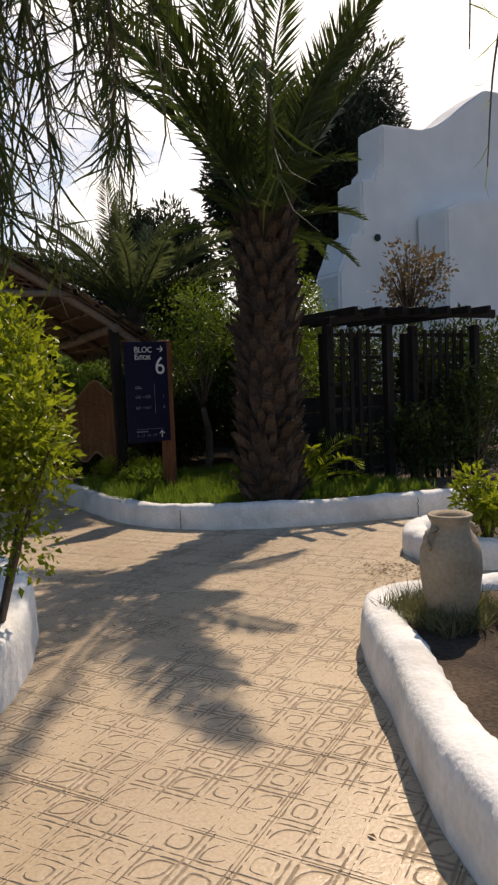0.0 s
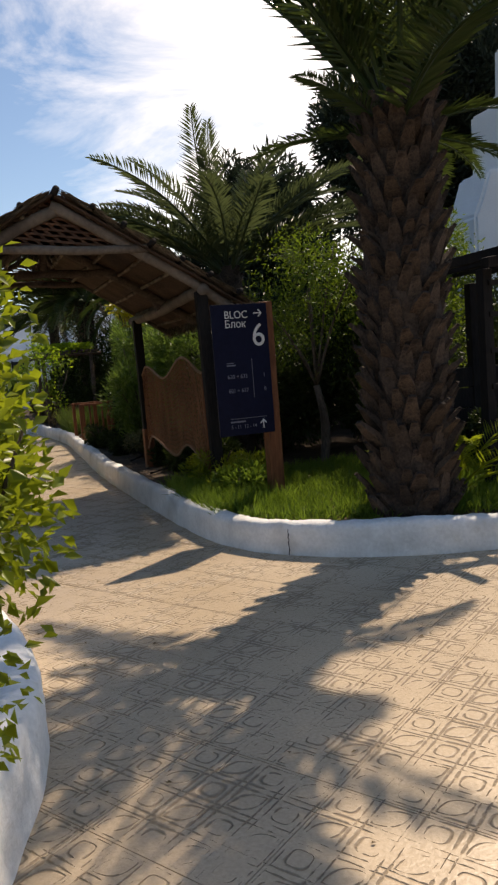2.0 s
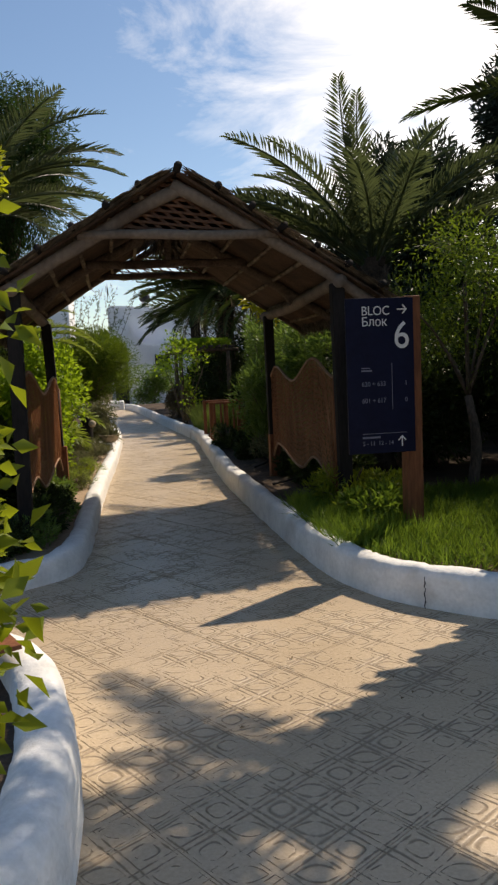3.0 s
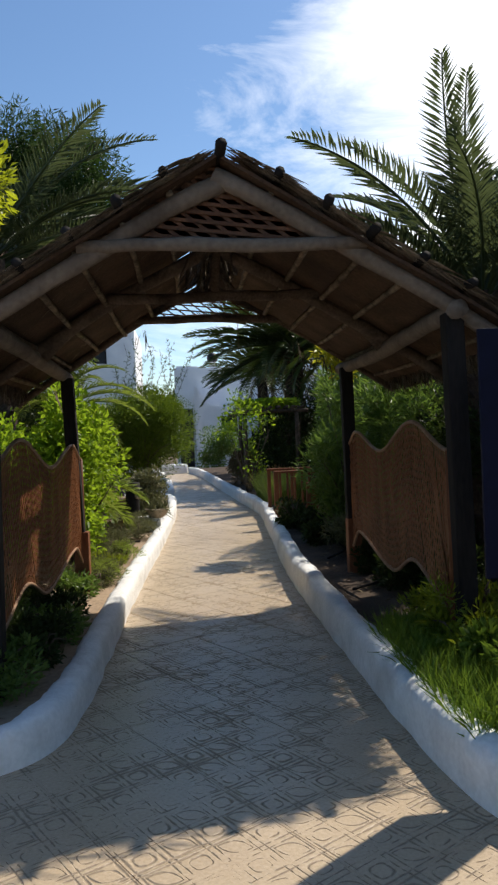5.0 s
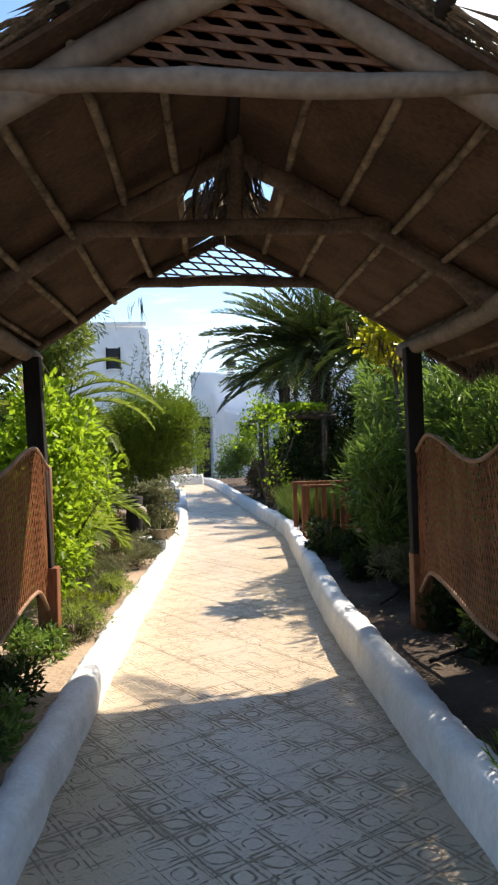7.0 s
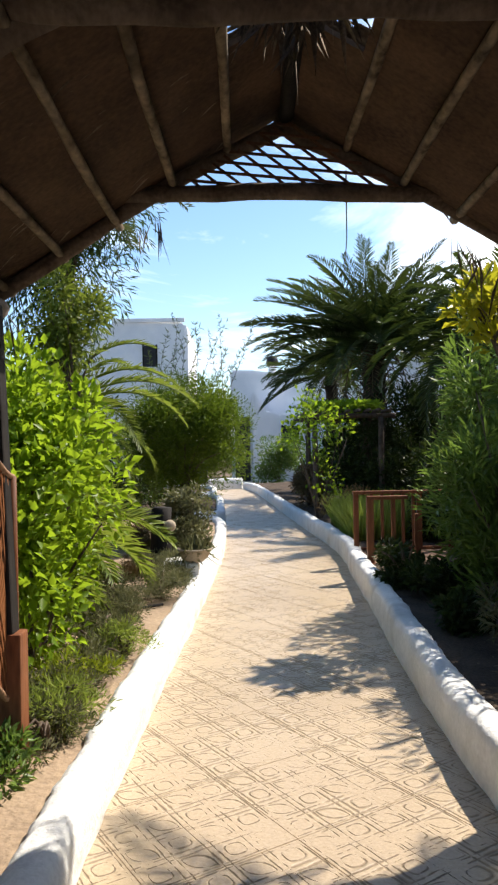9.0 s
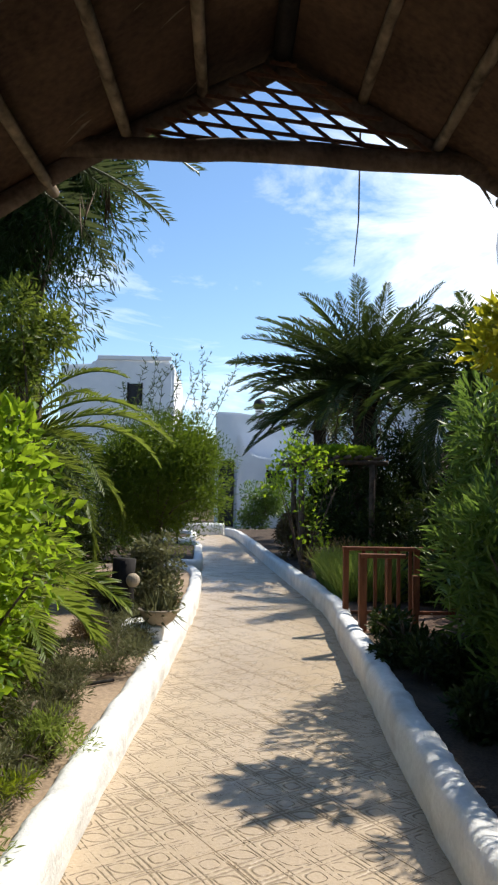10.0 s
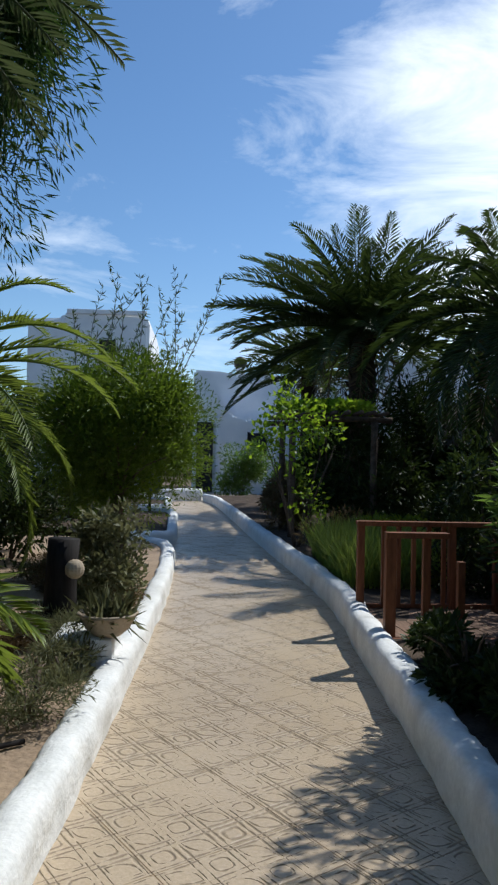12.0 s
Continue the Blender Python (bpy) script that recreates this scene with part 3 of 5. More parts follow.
def kerb(name, edge, n, side, label, width=0.21, height=0.27, seed=0.0, flat=0.5):
    """A whitewashed rounded kerb along an edge line; side +1 lays it to the right of the line's run."""
    line = line3(edge, n)
    prof = [(0.0, -0.06), (-0.012, 0.02), (-0.004, 0.14), (0.0, 0.26), (-0.004, 0.38), (0.0, 0.5), (0.008, 0.62), (0.03, 0.78), (0.10, 0.95), (0.25, 1.02), (0.5, 1.04), (0.75, 1.0), (0.92, 0.9), (1.0, 0.7), (1.0, -0.1)]
    v, f = [], []
    for i, (p, t, s, u) in enumerate(frames_along(line)):
        s = Vector((s.x, s.y, 0)).normalized() * side
        k = 1 + 0.10 * noise.noise(p * 1.1 + Vector((seed, 0, 0)))
        for a, b in prof:
            q = p + s * (a * width) + Vector((0, 0, b * height * k))
            q += s * 0.016 * noise.noise(q * 3.1 + Vector((seed, 2, 0))) + Vector((0, 0, 0.014 * noise.noise(q * 4.3))) * (1 if b > 0.1 else 0)
            q += (s * 0.009 + Vector((0, 0, 0.007))) * noise.noise(q * 9) * (1 if b > 0.1 else 0)
            q += (s * 0.0045 + Vector((0, 0, 0.006))) * noise.noise(q * 23 + Vector((0, seed, 0))) * (1 if b > 0.1 else 0)
            v.append(q)
    w = len(prof)
    for i in range(n - 1):
        for j in range(w - 1):
            q = (i * w + j, i * w + j + 1, (i + 1) * w + j + 1, (i + 1) * w + j)
            f.append(q if side > 0 else q[::-1])
    f.append(tuple(range(w)))
    f.append(tuple(range((n - 1) * w, n * w))[::-1])
    return put(name, mesh_from(name, v, f, M_WHITE, True), None, None, label, "kerb", "", "structure")


kerb("kerb_right", RIGHT_EDGE, 1000, 1, "whitewashed rounded masonry kerb, cracked, edging the garden bed")
kerb("kerb_left", LEFT_EDGE, 800, -1, "whitewashed rounded kerb along the sandy path, partly in shade", seed=5, height=0.22, width=0.2)
kerb("kerb_left_far", LEFT_FAR, 60, 1, "short whitewashed kerb with rounded corners beside the path", seed=9, height=0.25)
kerb("kerb_left_end", LEFT_END, 60, 1, "whitewashed kerb of the farthest bed", seed=11, height=0.25)
kerb("kerb_end", END_EDGE, 40, -1, "low whitewashed wall where the path bends away", seed=13, height=0.42)
kerb("planter_kerb_left", PLANTER_L, 360, -1, "rounded whitewashed planter wall, paint flaking", seed=17, height=0.35, width=0.24)
kerb("planter_kerb_right", PLANTER_R, 420, 1, "thick whitewashed planter wall with a rounded corner", seed=21, height=0.30, width=0.24)
kerb("planter_kerb_mid", PLANTER_M, 240, 1, "low whitewashed planter wall with a rounded end", seed=25, height=0.24, width=0.24)


def bed(name, edge, n, side, outer, z, label, mat=M_SOIL, amp=0.05, inset=0.15):
    line = line3(edge, n)
    rows = []
    for p, t, s, u in frames_along(line):
        s = Vector((s.x, s.y, 0)).normalized() * side
        a = p + s * inset + Vector((0, 0, z))
        o = Vector(outer(p)) + Vector((0, 0, p.z + z))
        rows.append((a, o))
    return sheet(name, rows, mat, label, amp, 0.9, category="flower bed")


# right bed: plant shade is in the dark soil colour; left bed: sunlit sand
bed("bed_right", RIGHT_EDGE, 150, 1, lambda p: (max(p.x + 3.0, 11.0) if p.y > 9 else p.x * 0.4 + 9.0, p.y * 0.9 + 6.0 if p.y < 10 else p.y + 5.0, 0), 0.20, "bare garden soil behind the kerb", amp=0.10, mat=M_SOIL)
bed("bed_left", LEFT_EDGE, 120, -1, lambda p: (-9.0, p.y + 3.0, 0), 0.16, "dry sandy bed with scattered litter behind the kerb", amp=0.08, mat=M_SAND)
bed("bed_left_far", LEFT_FAR, 40, 1, lambda p: (-3.0, 29.6, 0), 0.16, "dry earth of a small bed")
bed("bed_left_end", LEFT_END, 40, 1, lambda p: (-4.0, 38.0, 0), 0.16, "dry earth of the farthest bed")
bed("bed_planter_left", PLANTER_L, 60, -1, lambda p: (-2.6, 5.3, 0), 0.24, "dark soil in the planter")
bed("bed_planter_right", PLANTER_R, 80, 1, lambda p: (7.5, -3.0 + p.y * 0.3, 0), 0.24, "soil with grass and dry litter in the planter")
bed("bed_planter_mid", PLANTER_M, 50, 1, lambda p: (8.5, 3.9, 0), 0.16, "soil in the low planter")

# ---- houses ----
def prism(name, outline, y0, y1, mat, parent, label="", bevel=0.06):
    """An upright block: an x-z outline, from y0 to y1, with soft edges."""
    bm = bmesh.new()
    a = [bm.verts.new((x, y0, z)) for x, z in outline]
    b = [bm.verts.new((x, y1, z)) for x, z in outline]
    n = len(a)
    bm.faces.new(a)
    bm.faces.new(b[::-1])
    for i in range(n):
        bm.faces.new((a[i], b[i], b[(i + 1) % n], a[(i + 1) % n]))
    bmesh.ops.recalc_face_normals(bm, faces=bm.faces[:])
    bmesh.ops.bevel(bm, geom=bm.edges[:], offset=bevel, segments=2, affect="EDGES")
    return part(name, bm, mat, parent, label)


# stepped white house beyond the pergola
house = thing("house", pose(0.33, -1.25, 0) @ Matrix.Scale(1.05, 4), "white rendered house with stepped curved gable, in shade", "house")
steps = [(10.75, -0.2), (10.75, 4.2), (10.95, 4.6), (11.16, 5.15), (11.5, 5.2), (11.52, 6.5), (11.95, 6.58), (12.0, 6.85), (12.2, 6.9), (12.24, 7.95)]
steps += [(13.6, 8.0), (14.1, 8.15), (14.6, 8.45), (15.2, 8.9), (16.0, 9.4), (18.5, 9.5), (24.0, 9.5), (24.0, -0.2)]
prism("wall", steps, 16.0, 17.0, M_HOUSE, house)
prism("wall", [(13.3, -0.2), (13.3, 5.72), (13.9, 5.95), (16.0, 6.25), (22.0, 6.4), (22.0, -0.2)], 14.9, 15.96, M_HOUSE, house, "lower white block with a sunlit parapet")
prism("wall", [(18.0, -0.2), (18.0, 9.0), (24.0, 9.0), (24.0, -0.2)], 17.05, 26.0, M_HOUSE, house)
v, f = tube_data([(11.96, 15.97, 5.11), (11.96, 15.93, 5.11)], 0.09, 12)
put("vent_hole", mesh_from("vent_hole", v, f, M_DARK), house, None, "round dark vent")


def window(parent, x, z, w, h, y, arch=False):
    """A small recessed window with frame and dark pane."""
    win = box("window", (x - w / 2, x + w / 2, y - 0.03, y + 0.0, z - h / 2, z + h / 2), M_DARK, parent, 0.01, "small dark window")
    for dx in (-1, 1):
        box("frame", (x + dx * w / 2 - 0.05, x + dx * w / 2 + 0.05, y - 0.07, y - 0.02, z - h / 2 - 0.05, z + h / 2 + 0.05), M_POST, win, 0.01)
    box("sill", (x - w / 2 - 0.1, x + w / 2 + 0.1, y - 0.14, y - 0.02, z - h / 2 - 0.12, z - h / 2 - 0.05), M_HOUSE, win, 0.02)


# far white houses at the end of the path
far_a = thing("house", pose(-0.47, -4.13, -1.09), "tall plain white house with a flat roof", "house")
prism("wall", [(-7.0, 0), (-7.0, 9.7), (-5.2, 9.8), (-5.0, 10.2), (-0.9, 10.0), (-0.75, 9.7), (-0.75, 0)], 55.0, 63.0, M_HOUSE, far_a, bevel=0.15)
window(far_a, -2.9, 8.1, 0.75, 1.2, 55.0)
window(far_a, -2.9, 4.2, 0.9, 1.3, 55.0)
box("roof_lip", (-5.0, -0.9, 54.9, 55.1, 10.0, 10.25), M_HOUSE, far_a, 0.05)
far_b = thing("house", pose(-0.42, -3.72, -0.97), "low white house with a curved outer stair wall", "house")
prism("wall", [(1.6, 0), (1.6, 6.85), (3.0, 6.8), (3.4, 6.7), (9.5, 6.7), (9.5, 0)], 52.0, 60.0, M_HOUSE, far_b, bevel=0.12)
prism("stair_wall", [(2.74, 0), (2.74, 5.6), (2.9, 5.45), (3.1, 4.95), (3.5, 4.55), (4.1, 4.4), (5.6, 4.4), (5.6, 0)], 50.0, 51.95, M_HOUSE, far_b, "curved white stair wall", 0.1)
window(far_b, 4.6, 3.3, 0.8, 0.9, 49.98)
box("door", (1.8, 2.6, 51.9, 52.05, 0.5, 4.3), M_DARK, far_b, 0.01, "dark recess")
v, f = tube_data([(3.9, 53, 6.5), (3.9, 53, 7.2)], 0.22, 12)
put("chimney", mesh_from("chimney", v, f, M_HOUSE), far_b)
bm = bmesh.new()
bmesh.ops.create_uvsphere(bm, u_segments=14, v_segments=10, radius=0.34, matrix=Matrix.Translation((3.9, 53, 7.35)))
part("chimney_cap", bm, M_DARK, far_b, "round dark chimney cap")
far_c = thing("house", pose(-0.35, -3.15, -0.83), "distant white house behind the palms", "house")
prism("wall", [(9.0, 0), (9.0, 6.6), (19.0, 6.6), (19.0, 0)], 44.0, 52.0, M_HOUSE, far_c, bevel=0.12)

# ---- the roofed gate ----
AX, AZ, SL = 1.90, 3.285, 0.61        # ridge x and z, slope of the roof
Y0, Y1, YM = 10.3, 13.93, 12.0


def roof_z(x):
    return AZ - SL * abs(x - AX)


gate_at = Matrix.Translation((1.985 - 1.06 * AX, 10.13 - 0.934 * Y0, 0)) @ Matrix.Diagonal((1.06, 0.934, 1.042, 1))
gate = thing("garden_gateway", gate_at, "rustic roofed gateway of poles, matting and brush thatch", "gateway")
for i, (x, y, zt, lx) in enumerate(((3.33, 10.32, 2.36, -0.04), (3.29, 13.6, 2.30, -0.02), (0.46, 10.32, 2.36, 0.03), (0.58, 13.58, 2.28, -0.08))):
    bm = box_data(x - 0.06, x + 0.06, y - 0.06, y + 0.06, 0.02, zt, 0.012)
    for vv in bm.verts:
        vv.co.x += lx * (vv.co.z / zt)
    p = part("post", bm, M_POST, gate, "dark stained square post")
    if i % 2:
        box("post_foot", (x - 0.07, x + 0.07, y - 0.07, y + 0.07, 0.02, 0.75), M_RED, p, 0.01, "red-brown lower casing")
# wall plates along the posts
for i, x in enumerate((3.30, 0.48)):
    pole("wall_plate", (x, 10.2, 2.36), (x - 0.02, 13.9, 2.32), 0.060, M_RAFTER_LIT, gate, 0.02, 0.03, 12, 3.0 + i)
# rafters and ties of the three frames
for i, y in enumerate((Y0, YM, Y1)):
    r, lift = (0.060, 0.055, 0.042)[i], (0.078, 0.078, 0.035)[i]
    # front frame takes the lit timber colour, inner frames the darker one
    mt = M_RAFTER_LIT if i == 0 else M_POLE
    for j, sx in enumerate((1, -1)):
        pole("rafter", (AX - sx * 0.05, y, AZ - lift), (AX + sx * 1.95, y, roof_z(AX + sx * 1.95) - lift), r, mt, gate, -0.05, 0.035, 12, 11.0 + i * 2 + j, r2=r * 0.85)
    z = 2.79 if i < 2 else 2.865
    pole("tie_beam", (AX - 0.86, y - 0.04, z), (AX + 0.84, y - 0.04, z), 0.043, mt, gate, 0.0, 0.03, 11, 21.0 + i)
for j, sx in enumerate((1, -1)):
    pole("brace", (AX + sx * 0.8, YM + 0.03, 2.80), (AX + sx * 1.36, YM + 0.03, 2.34), 0.05, M_POLE, gate, -0.04, 0.03, 8, 31.0 + j)
pole("king_post", (AX + 0.02, YM - 0.03, 2.78), (AX + 0.02, YM - 0.03, 3.3), 0.04, M_POLE, gate, 0, 0.02, 6, 33.0)
pole("ridge_pole", (AX, Y0 - 0.26, AZ + 0.05), (AX, Y1 + 0.1, AZ - 0.01), 0.034, M_POST, gate, 0.02, 0.03, 12, 35.0)
for i, dx in enumerate((0.30, 0.58, 0.86, 1.14, 1.42, 1.72)):
    for j, sx in enumerate((1, -1)):
        x = AX + sx * dx
        pole("purlin", (x, Y0 - 0.03, roof_z(x) + 0.005), (x + 0.02, Y1 + 0.10, roof_z(x) - 0.005), 0.022, M_STICK, gate, 0.015, 0.025, 12, 40.0 + i * 2 + j, 7)
for i, dx in enumerate((0.30, 0.58, 0.86, 1.14, 1.42, 1.72)):
    for j, sx in enumerate((1, -1)):
        x = AX + sx * (dx + 0.03)
        pole("purlin_end", (x, Y0 - 0.20 - 0.02 * ((i + j) % 3), roof_z(x) + 0.105), (x, Y0 + 0.3, roof_z(x) + 0.085), 0.032, M_POST, gate, 0, 0.02, 5, 90.0 + i * 2 + j, 8, label="dark cut end of a roof pole")
# matting under the thatch, with a torn gap at the ridge
for j, sx in enumerate((1, -1)):
    v, f = [], []
    ny, nx = 26, 14
    for a in range(ny + 1):
        for b in range(nx + 1):
            y = Y0 - 0.12 + (Y1 - Y0 + 0.20) * a / ny
            x = AX + sx * 1.92 * b / nx
            z = roof_z(x) + 0.035 + 0.012 * noise.noise((x * 2.5, y * 2.5, 0))
            v.append((x, y, z))
    for a in range(ny):
        for b in range(nx):
            y = Y0 - 0.12 + (Y1 - Y0 + 0.20) * (a + 0.5) / ny
            if b < 2 and 12.2 < y < 12.95:
                continue
            k = a * (nx + 1) + b
            f.append((k, k + 1, k + nx + 2, k + nx + 1))
    bm = bmesh.new()
    me = mesh_from("matting", v, f, M_BOARD)
    bm.from_mesh(me)
    bmesh.ops.solidify(bm, geom=bm.faces[:], thickness=0.02)
    bm.to_mesh(me)
    bm.free()
    put("matting", me, gate, None, "dark brown palm matting")
    # brush thatch: many dry stalks down the slope
    n = 9000
    dx = R.uniform(0, 1.86, n)
    yy = R.uniform(Y0 - 0.16, Y1 + 0.08, n)
    keep = ~((dx < 0.30) & (yy > 12.15) & (yy < 13.0))
    dx, yy = dx[keep], yy[keep]
    n = len(dx)
    pos = np.stack([AX + sx * dx, yy, AZ - SL * dx + 0.078 + R.uniform(0, 0.03, n)], 1)
    d = np.stack([sx * np.ones(n), R.normal(0, 0.35, n), -SL + R.normal(0.03, 0.07, n)], 1)
    put("thatch", blades("thatch", pos, d, np.tile([0, 0, 1.0], (n, 1)), R.uniform(0.15, 0.42, n), R.uniform(0.008, 0.02, n), M_THATCH, 0.08, 0.2), gate, None, "ragged grey-brown brush thatch")
    # ragged fringe at the eaves and the ends
    n = 900
    pos = np.stack([AX + sx * R.uniform(1.82, 1.94, n), R.uniform(Y0 - 0.1, Y1 + 0.1, n), np.full(n, AZ - SL * 1.88 + 0.06)], 1)
    d = np.stack([sx * R.uniform(0.0, 0.5, n), R.normal(0, 0.25, n), -np.ones(n)], 1)
    put("fringe", blades("fringe", pos, d, rand_dirs(n), R.uniform(0.06, 0.22, n), R.uniform(0.006, 0.014, n), M_THATCH, 0.1, 0.2), gate, None, "hanging straw fringe")
# straw tuft hanging at the torn ridge and at the back edge
n = 260
pos = np.stack([AX + R.normal(0, 0.08, n), R.uniform(11.95, 12.6, n), 3.2 + R.normal(0, 0.05, n)], 1)
d = np.stack([R.normal(0, 0.35, n), R.normal(0, 0.3, n), -np.ones(n)], 1)
put("straw_tuft", blades("straw_tuft", pos, d, rand_dirs(n), R.uniform(0.12, 0.36, n), np.full(n, 0.006), M_THATCH, 0.15, 0.2), gate, None, "loose hanging straw", "", "", "stuff")
n = 70
pos = np.stack([AX + R.choice([-1.5, -0.7, 0.95, 1.2, 1.35], n) + R.normal(0, 0.06, n), np.full(n, Y1 + 0.1), np.zeros(n)], 1)
pos[:, 2] = AZ - SL * np.abs(pos[:, 0] - AX) - 0.08
d = np.stack([R.normal(0.1, 0.25, n), R.normal(0, 0.1, n), -np.ones(n)], 1)
put("straw_tuft", blades("straw_tuft", pos, d, rand_dirs(n), R.uniform(0.1, 0.34, n), np.full(n, 0.005), M_THATCH, 0.1, 0.2), gate, None, "loose hanging straw", "", "", "stuff")


v, f = tube_data([(2.22, Y1 + 0.06, 3.02), (2.225, Y1 + 0.12, 2.68), (2.21, Y1 + 0.13, 2.5)], [0.004, 0.003, 0.002], 5)
put("hanging_straw", mesh_from("hanging_straw", v, f, M_THATCH), gate, None, "single straw hanging from the edge")


def slat(a, b, w, t, nrm):
    """Vertices and faces of a flat lath from a to b."""
    a, b, nrm = Vector(a), Vector(b), Vector(nrm)
    d = (b - a).normalized()
    s = d.cross(nrm).normalized() * w / 2
    q = nrm * t / 2
    v = [a - s - q, a + s - q, a + s + q, a - s + q, b - s - q, b + s - q, b + s + q, b - s + q]
    return v, [(3, 2, 1, 0), (4, 5, 6, 7), (0, 1, 5, 4), (1, 2, 6, 5), (2, 3, 7, 6), (3, 0, 4, 7)]


def clip_gable(a, b, base, half):
    """The stretch of a line a-b (x, z) that lies in the gable triangle."""
    n = 200
    ins = []
    for i in range(n + 1):
        x, z = a[0] + (b[0] - a[0]) * i / n, a[1] + (b[1] - a[1]) * i / n
        if z > base and z < base + half * SL - SL * abs(x - AX):
            ins.append((x, z))
    return (ins[0], ins[-1]) if len(ins) > 4 else None


for gi, (y, wd) in enumerate(((Y0 + 0.03, 0.022), (Y1 - 0.055, 0.013))):
    lat = put("gable_lattice", None, gate, None, "diagonal lath lattice in the gable")
    base, half = (2.82, 2.875)[gi], (0.92, 0.62)[gi]
    for fam, (ang, gap) in enumerate(((-6, 0.054), (-38, 0.066))):
        a = radians(ang)
        for k in range(-22, 23):
            cx, cz = AX - math.sin(a) * gap * k * 1.0, 3.0 + math.cos(a) * gap * k
            c = clip_gable((cx - 2 * math.cos(a), cz - 2 * math.sin(a)), (cx + 2 * math.cos(a), cz + 2 * math.sin(a)), base, half)
            if c:
                v, f = slat((c[0][0], y + fam * 0.012, c[0][1]), (c[1][0], y + fam * 0.012, c[1][1]), wd, 0.010, (0, 1, 0))
                put("lath", mesh_from("lath", v, f, M_LATTICE), lat)
# matting behind the front lattice
bm = bmesh.new()
q = [bm.verts.new(c) for c in ((AX - 0.78, Y0 + 0.075, 2.83), (AX + 0.78, Y0 + 0.075, 2.83), (AX, Y0 + 0.075, 3.30))]
bm.faces.new(q)
bmesh.ops.solidify(bm, geom=bm.faces[:], thickness=0.012)
part("gable_backing", bm, M_MAT, gate, "reddish cane matting behind the lattice")


# ---- wavy woven side screens ----
def wavy(points, y):
    ys = [p[0] for p in points]
    for i in range(len(points) - 1):
        if y <= ys[i + 1]:
            t = (y - ys[i]) / (ys[i + 1] - ys[i])
            t = t * t * (3 - 2 * t)
            return points[i][1] * (1 - t) + points[i + 1][1] * t
    return points[-1][1]


TOPS = [(10.40, 1.50), (11.26, 1.70), (12.27, 1.465), (13.24, 1.635), (13.66, 1.49)]
FEET = [(10.40, 0.45), (11.30, 0.665), (11.95, 0.485), (13.22, 0.655), (13.66, 0.43)]


def screen(at, label):
    ob = thing("woven_screen", at, label, "screen", "screens of the gateway")
    for side, lean in ((0, 0.5), (1, -0.38)):
        datas = []
        for k in range(-16, 92):
            y = 10.40 + k * 0.042
            zb, zt = wavy(FEET, min(max(y, 10.4), 13.66)), None
            pts = []
            for i in range(15):
                z = 0.38 + i * 0.1
                yy = y + lean * (z - 0.9)
                if 10.4 <= yy <= 13.66 and wavy(FEET, yy) <= z <= wavy(TOPS, yy):
                    pts.append((yy, z))
            if len(pts) > 1:
                # run each cane up to the rims
                (ya, za), (yb, zb2) = pts[0], pts[-1]
                za, zb2 = wavy(FEET, ya), wavy(TOPS, yb)
                datas.append(slat((side * 0.004 - 0.002, ya, za), (side * 0.004 - 0.002, yb, zb2), 0.0135, 0.003, (1, 0, 0)))
        v, f = merge(datas)
        put("cane_weave", mesh_from("cane_weave", v, f, M_CANE), ob, None, "fine woven canes with small gaps", "", "", "stuff")
    for pts in (TOPS, FEET):
        line = [(0, 10.4 + 3.26 * i / 60, wavy(pts, 10.4 + 3.26 * i / 60)) for i in range(61)]
        v, f = tube_data(line, 0.015, 7, 0.2)
        put("rim", mesh_from("rim", v, f, M_RIM, True), ob, None, "pale bent cane rim")
    for y in (10.41, 13.65):
        line = [(0, y, wavy(FEET, y)), (0, y, 1.0), (0, y, wavy(TOPS, y))]
        v, f = tube_data(line, 0.022, 7, 0.2)
        put("stile", mesh_from("stile", v, f, M_RED, True), ob)
    for y in (10.41, 13.65):
        box("foot", (-0.03, 0.03, y - 0.03, y + 0.03, 0.04, 0.5), M_RED, ob, 0.006)
    return ob


screen(gate_at @ pose(3.27, 0, 0), "wavy-edged woven cane screen, red-brown, between two posts")
screen(gate_at @ pose(-0.033, 0, -0.02, 0, 0, -2.94), "wavy-edged woven cane screen catching sunlight on its face")


# ---- direction sign ----
def text_mesh(body, size, mat, parent, x, z, y, align="LEFT", label=""):
    cu = bpy.data.curves.new("lettering", "FONT")
    cu.body, cu.size, cu.extrude, cu.align_x = body, size, 0.0015, align
    tmp = bpy.data.objects.new("lettering", cu)
    scene.collection.objects.link(tmp)
    me = bpy.data.meshes.new_from_object(tmp.evaluated_get(bpy.context.evaluated_depsgraph_get()))
    bpy.data.objects.remove(tmp)
    me.materials.clear()
    me.materials.append(mat)
    return put("lettering", me, parent, pose(x, y, z, 90, 0, 0), label)


sign = thing("direction_sign", Matrix.Translation((3.2, 9.15, -0.07)) @ Matrix.Diagonal((0.97, 1.055, 1.055, 1)), "navy blue block signboard on a red-brown timber post", "sign")
box("post", (0.53, 0.68, -0.01, 0.11, 0.1, 2.18), M_RED, sign, 0.012, "square red-brown timber post")
board = box("board", (0.0, 0.60, -0.035, -0.012, 0.955, 2.165), M_SIGN, sign, 0.004, "glossy navy panel")
yb = -0.037
text_mesh("BLOC", 0.098, M_INK, board, 0.135, 2.035, yb)
text_mesh("Блок", 0.098, M_INK, board, 0.135, 1.95, yb)
text_mesh("6", 0.30, M_INK, board, 0.415, 1.775, yb)
text_mesh("620 ÷ 633", 0.052, M_FAINT, board, 0.125, 1.485, yb)
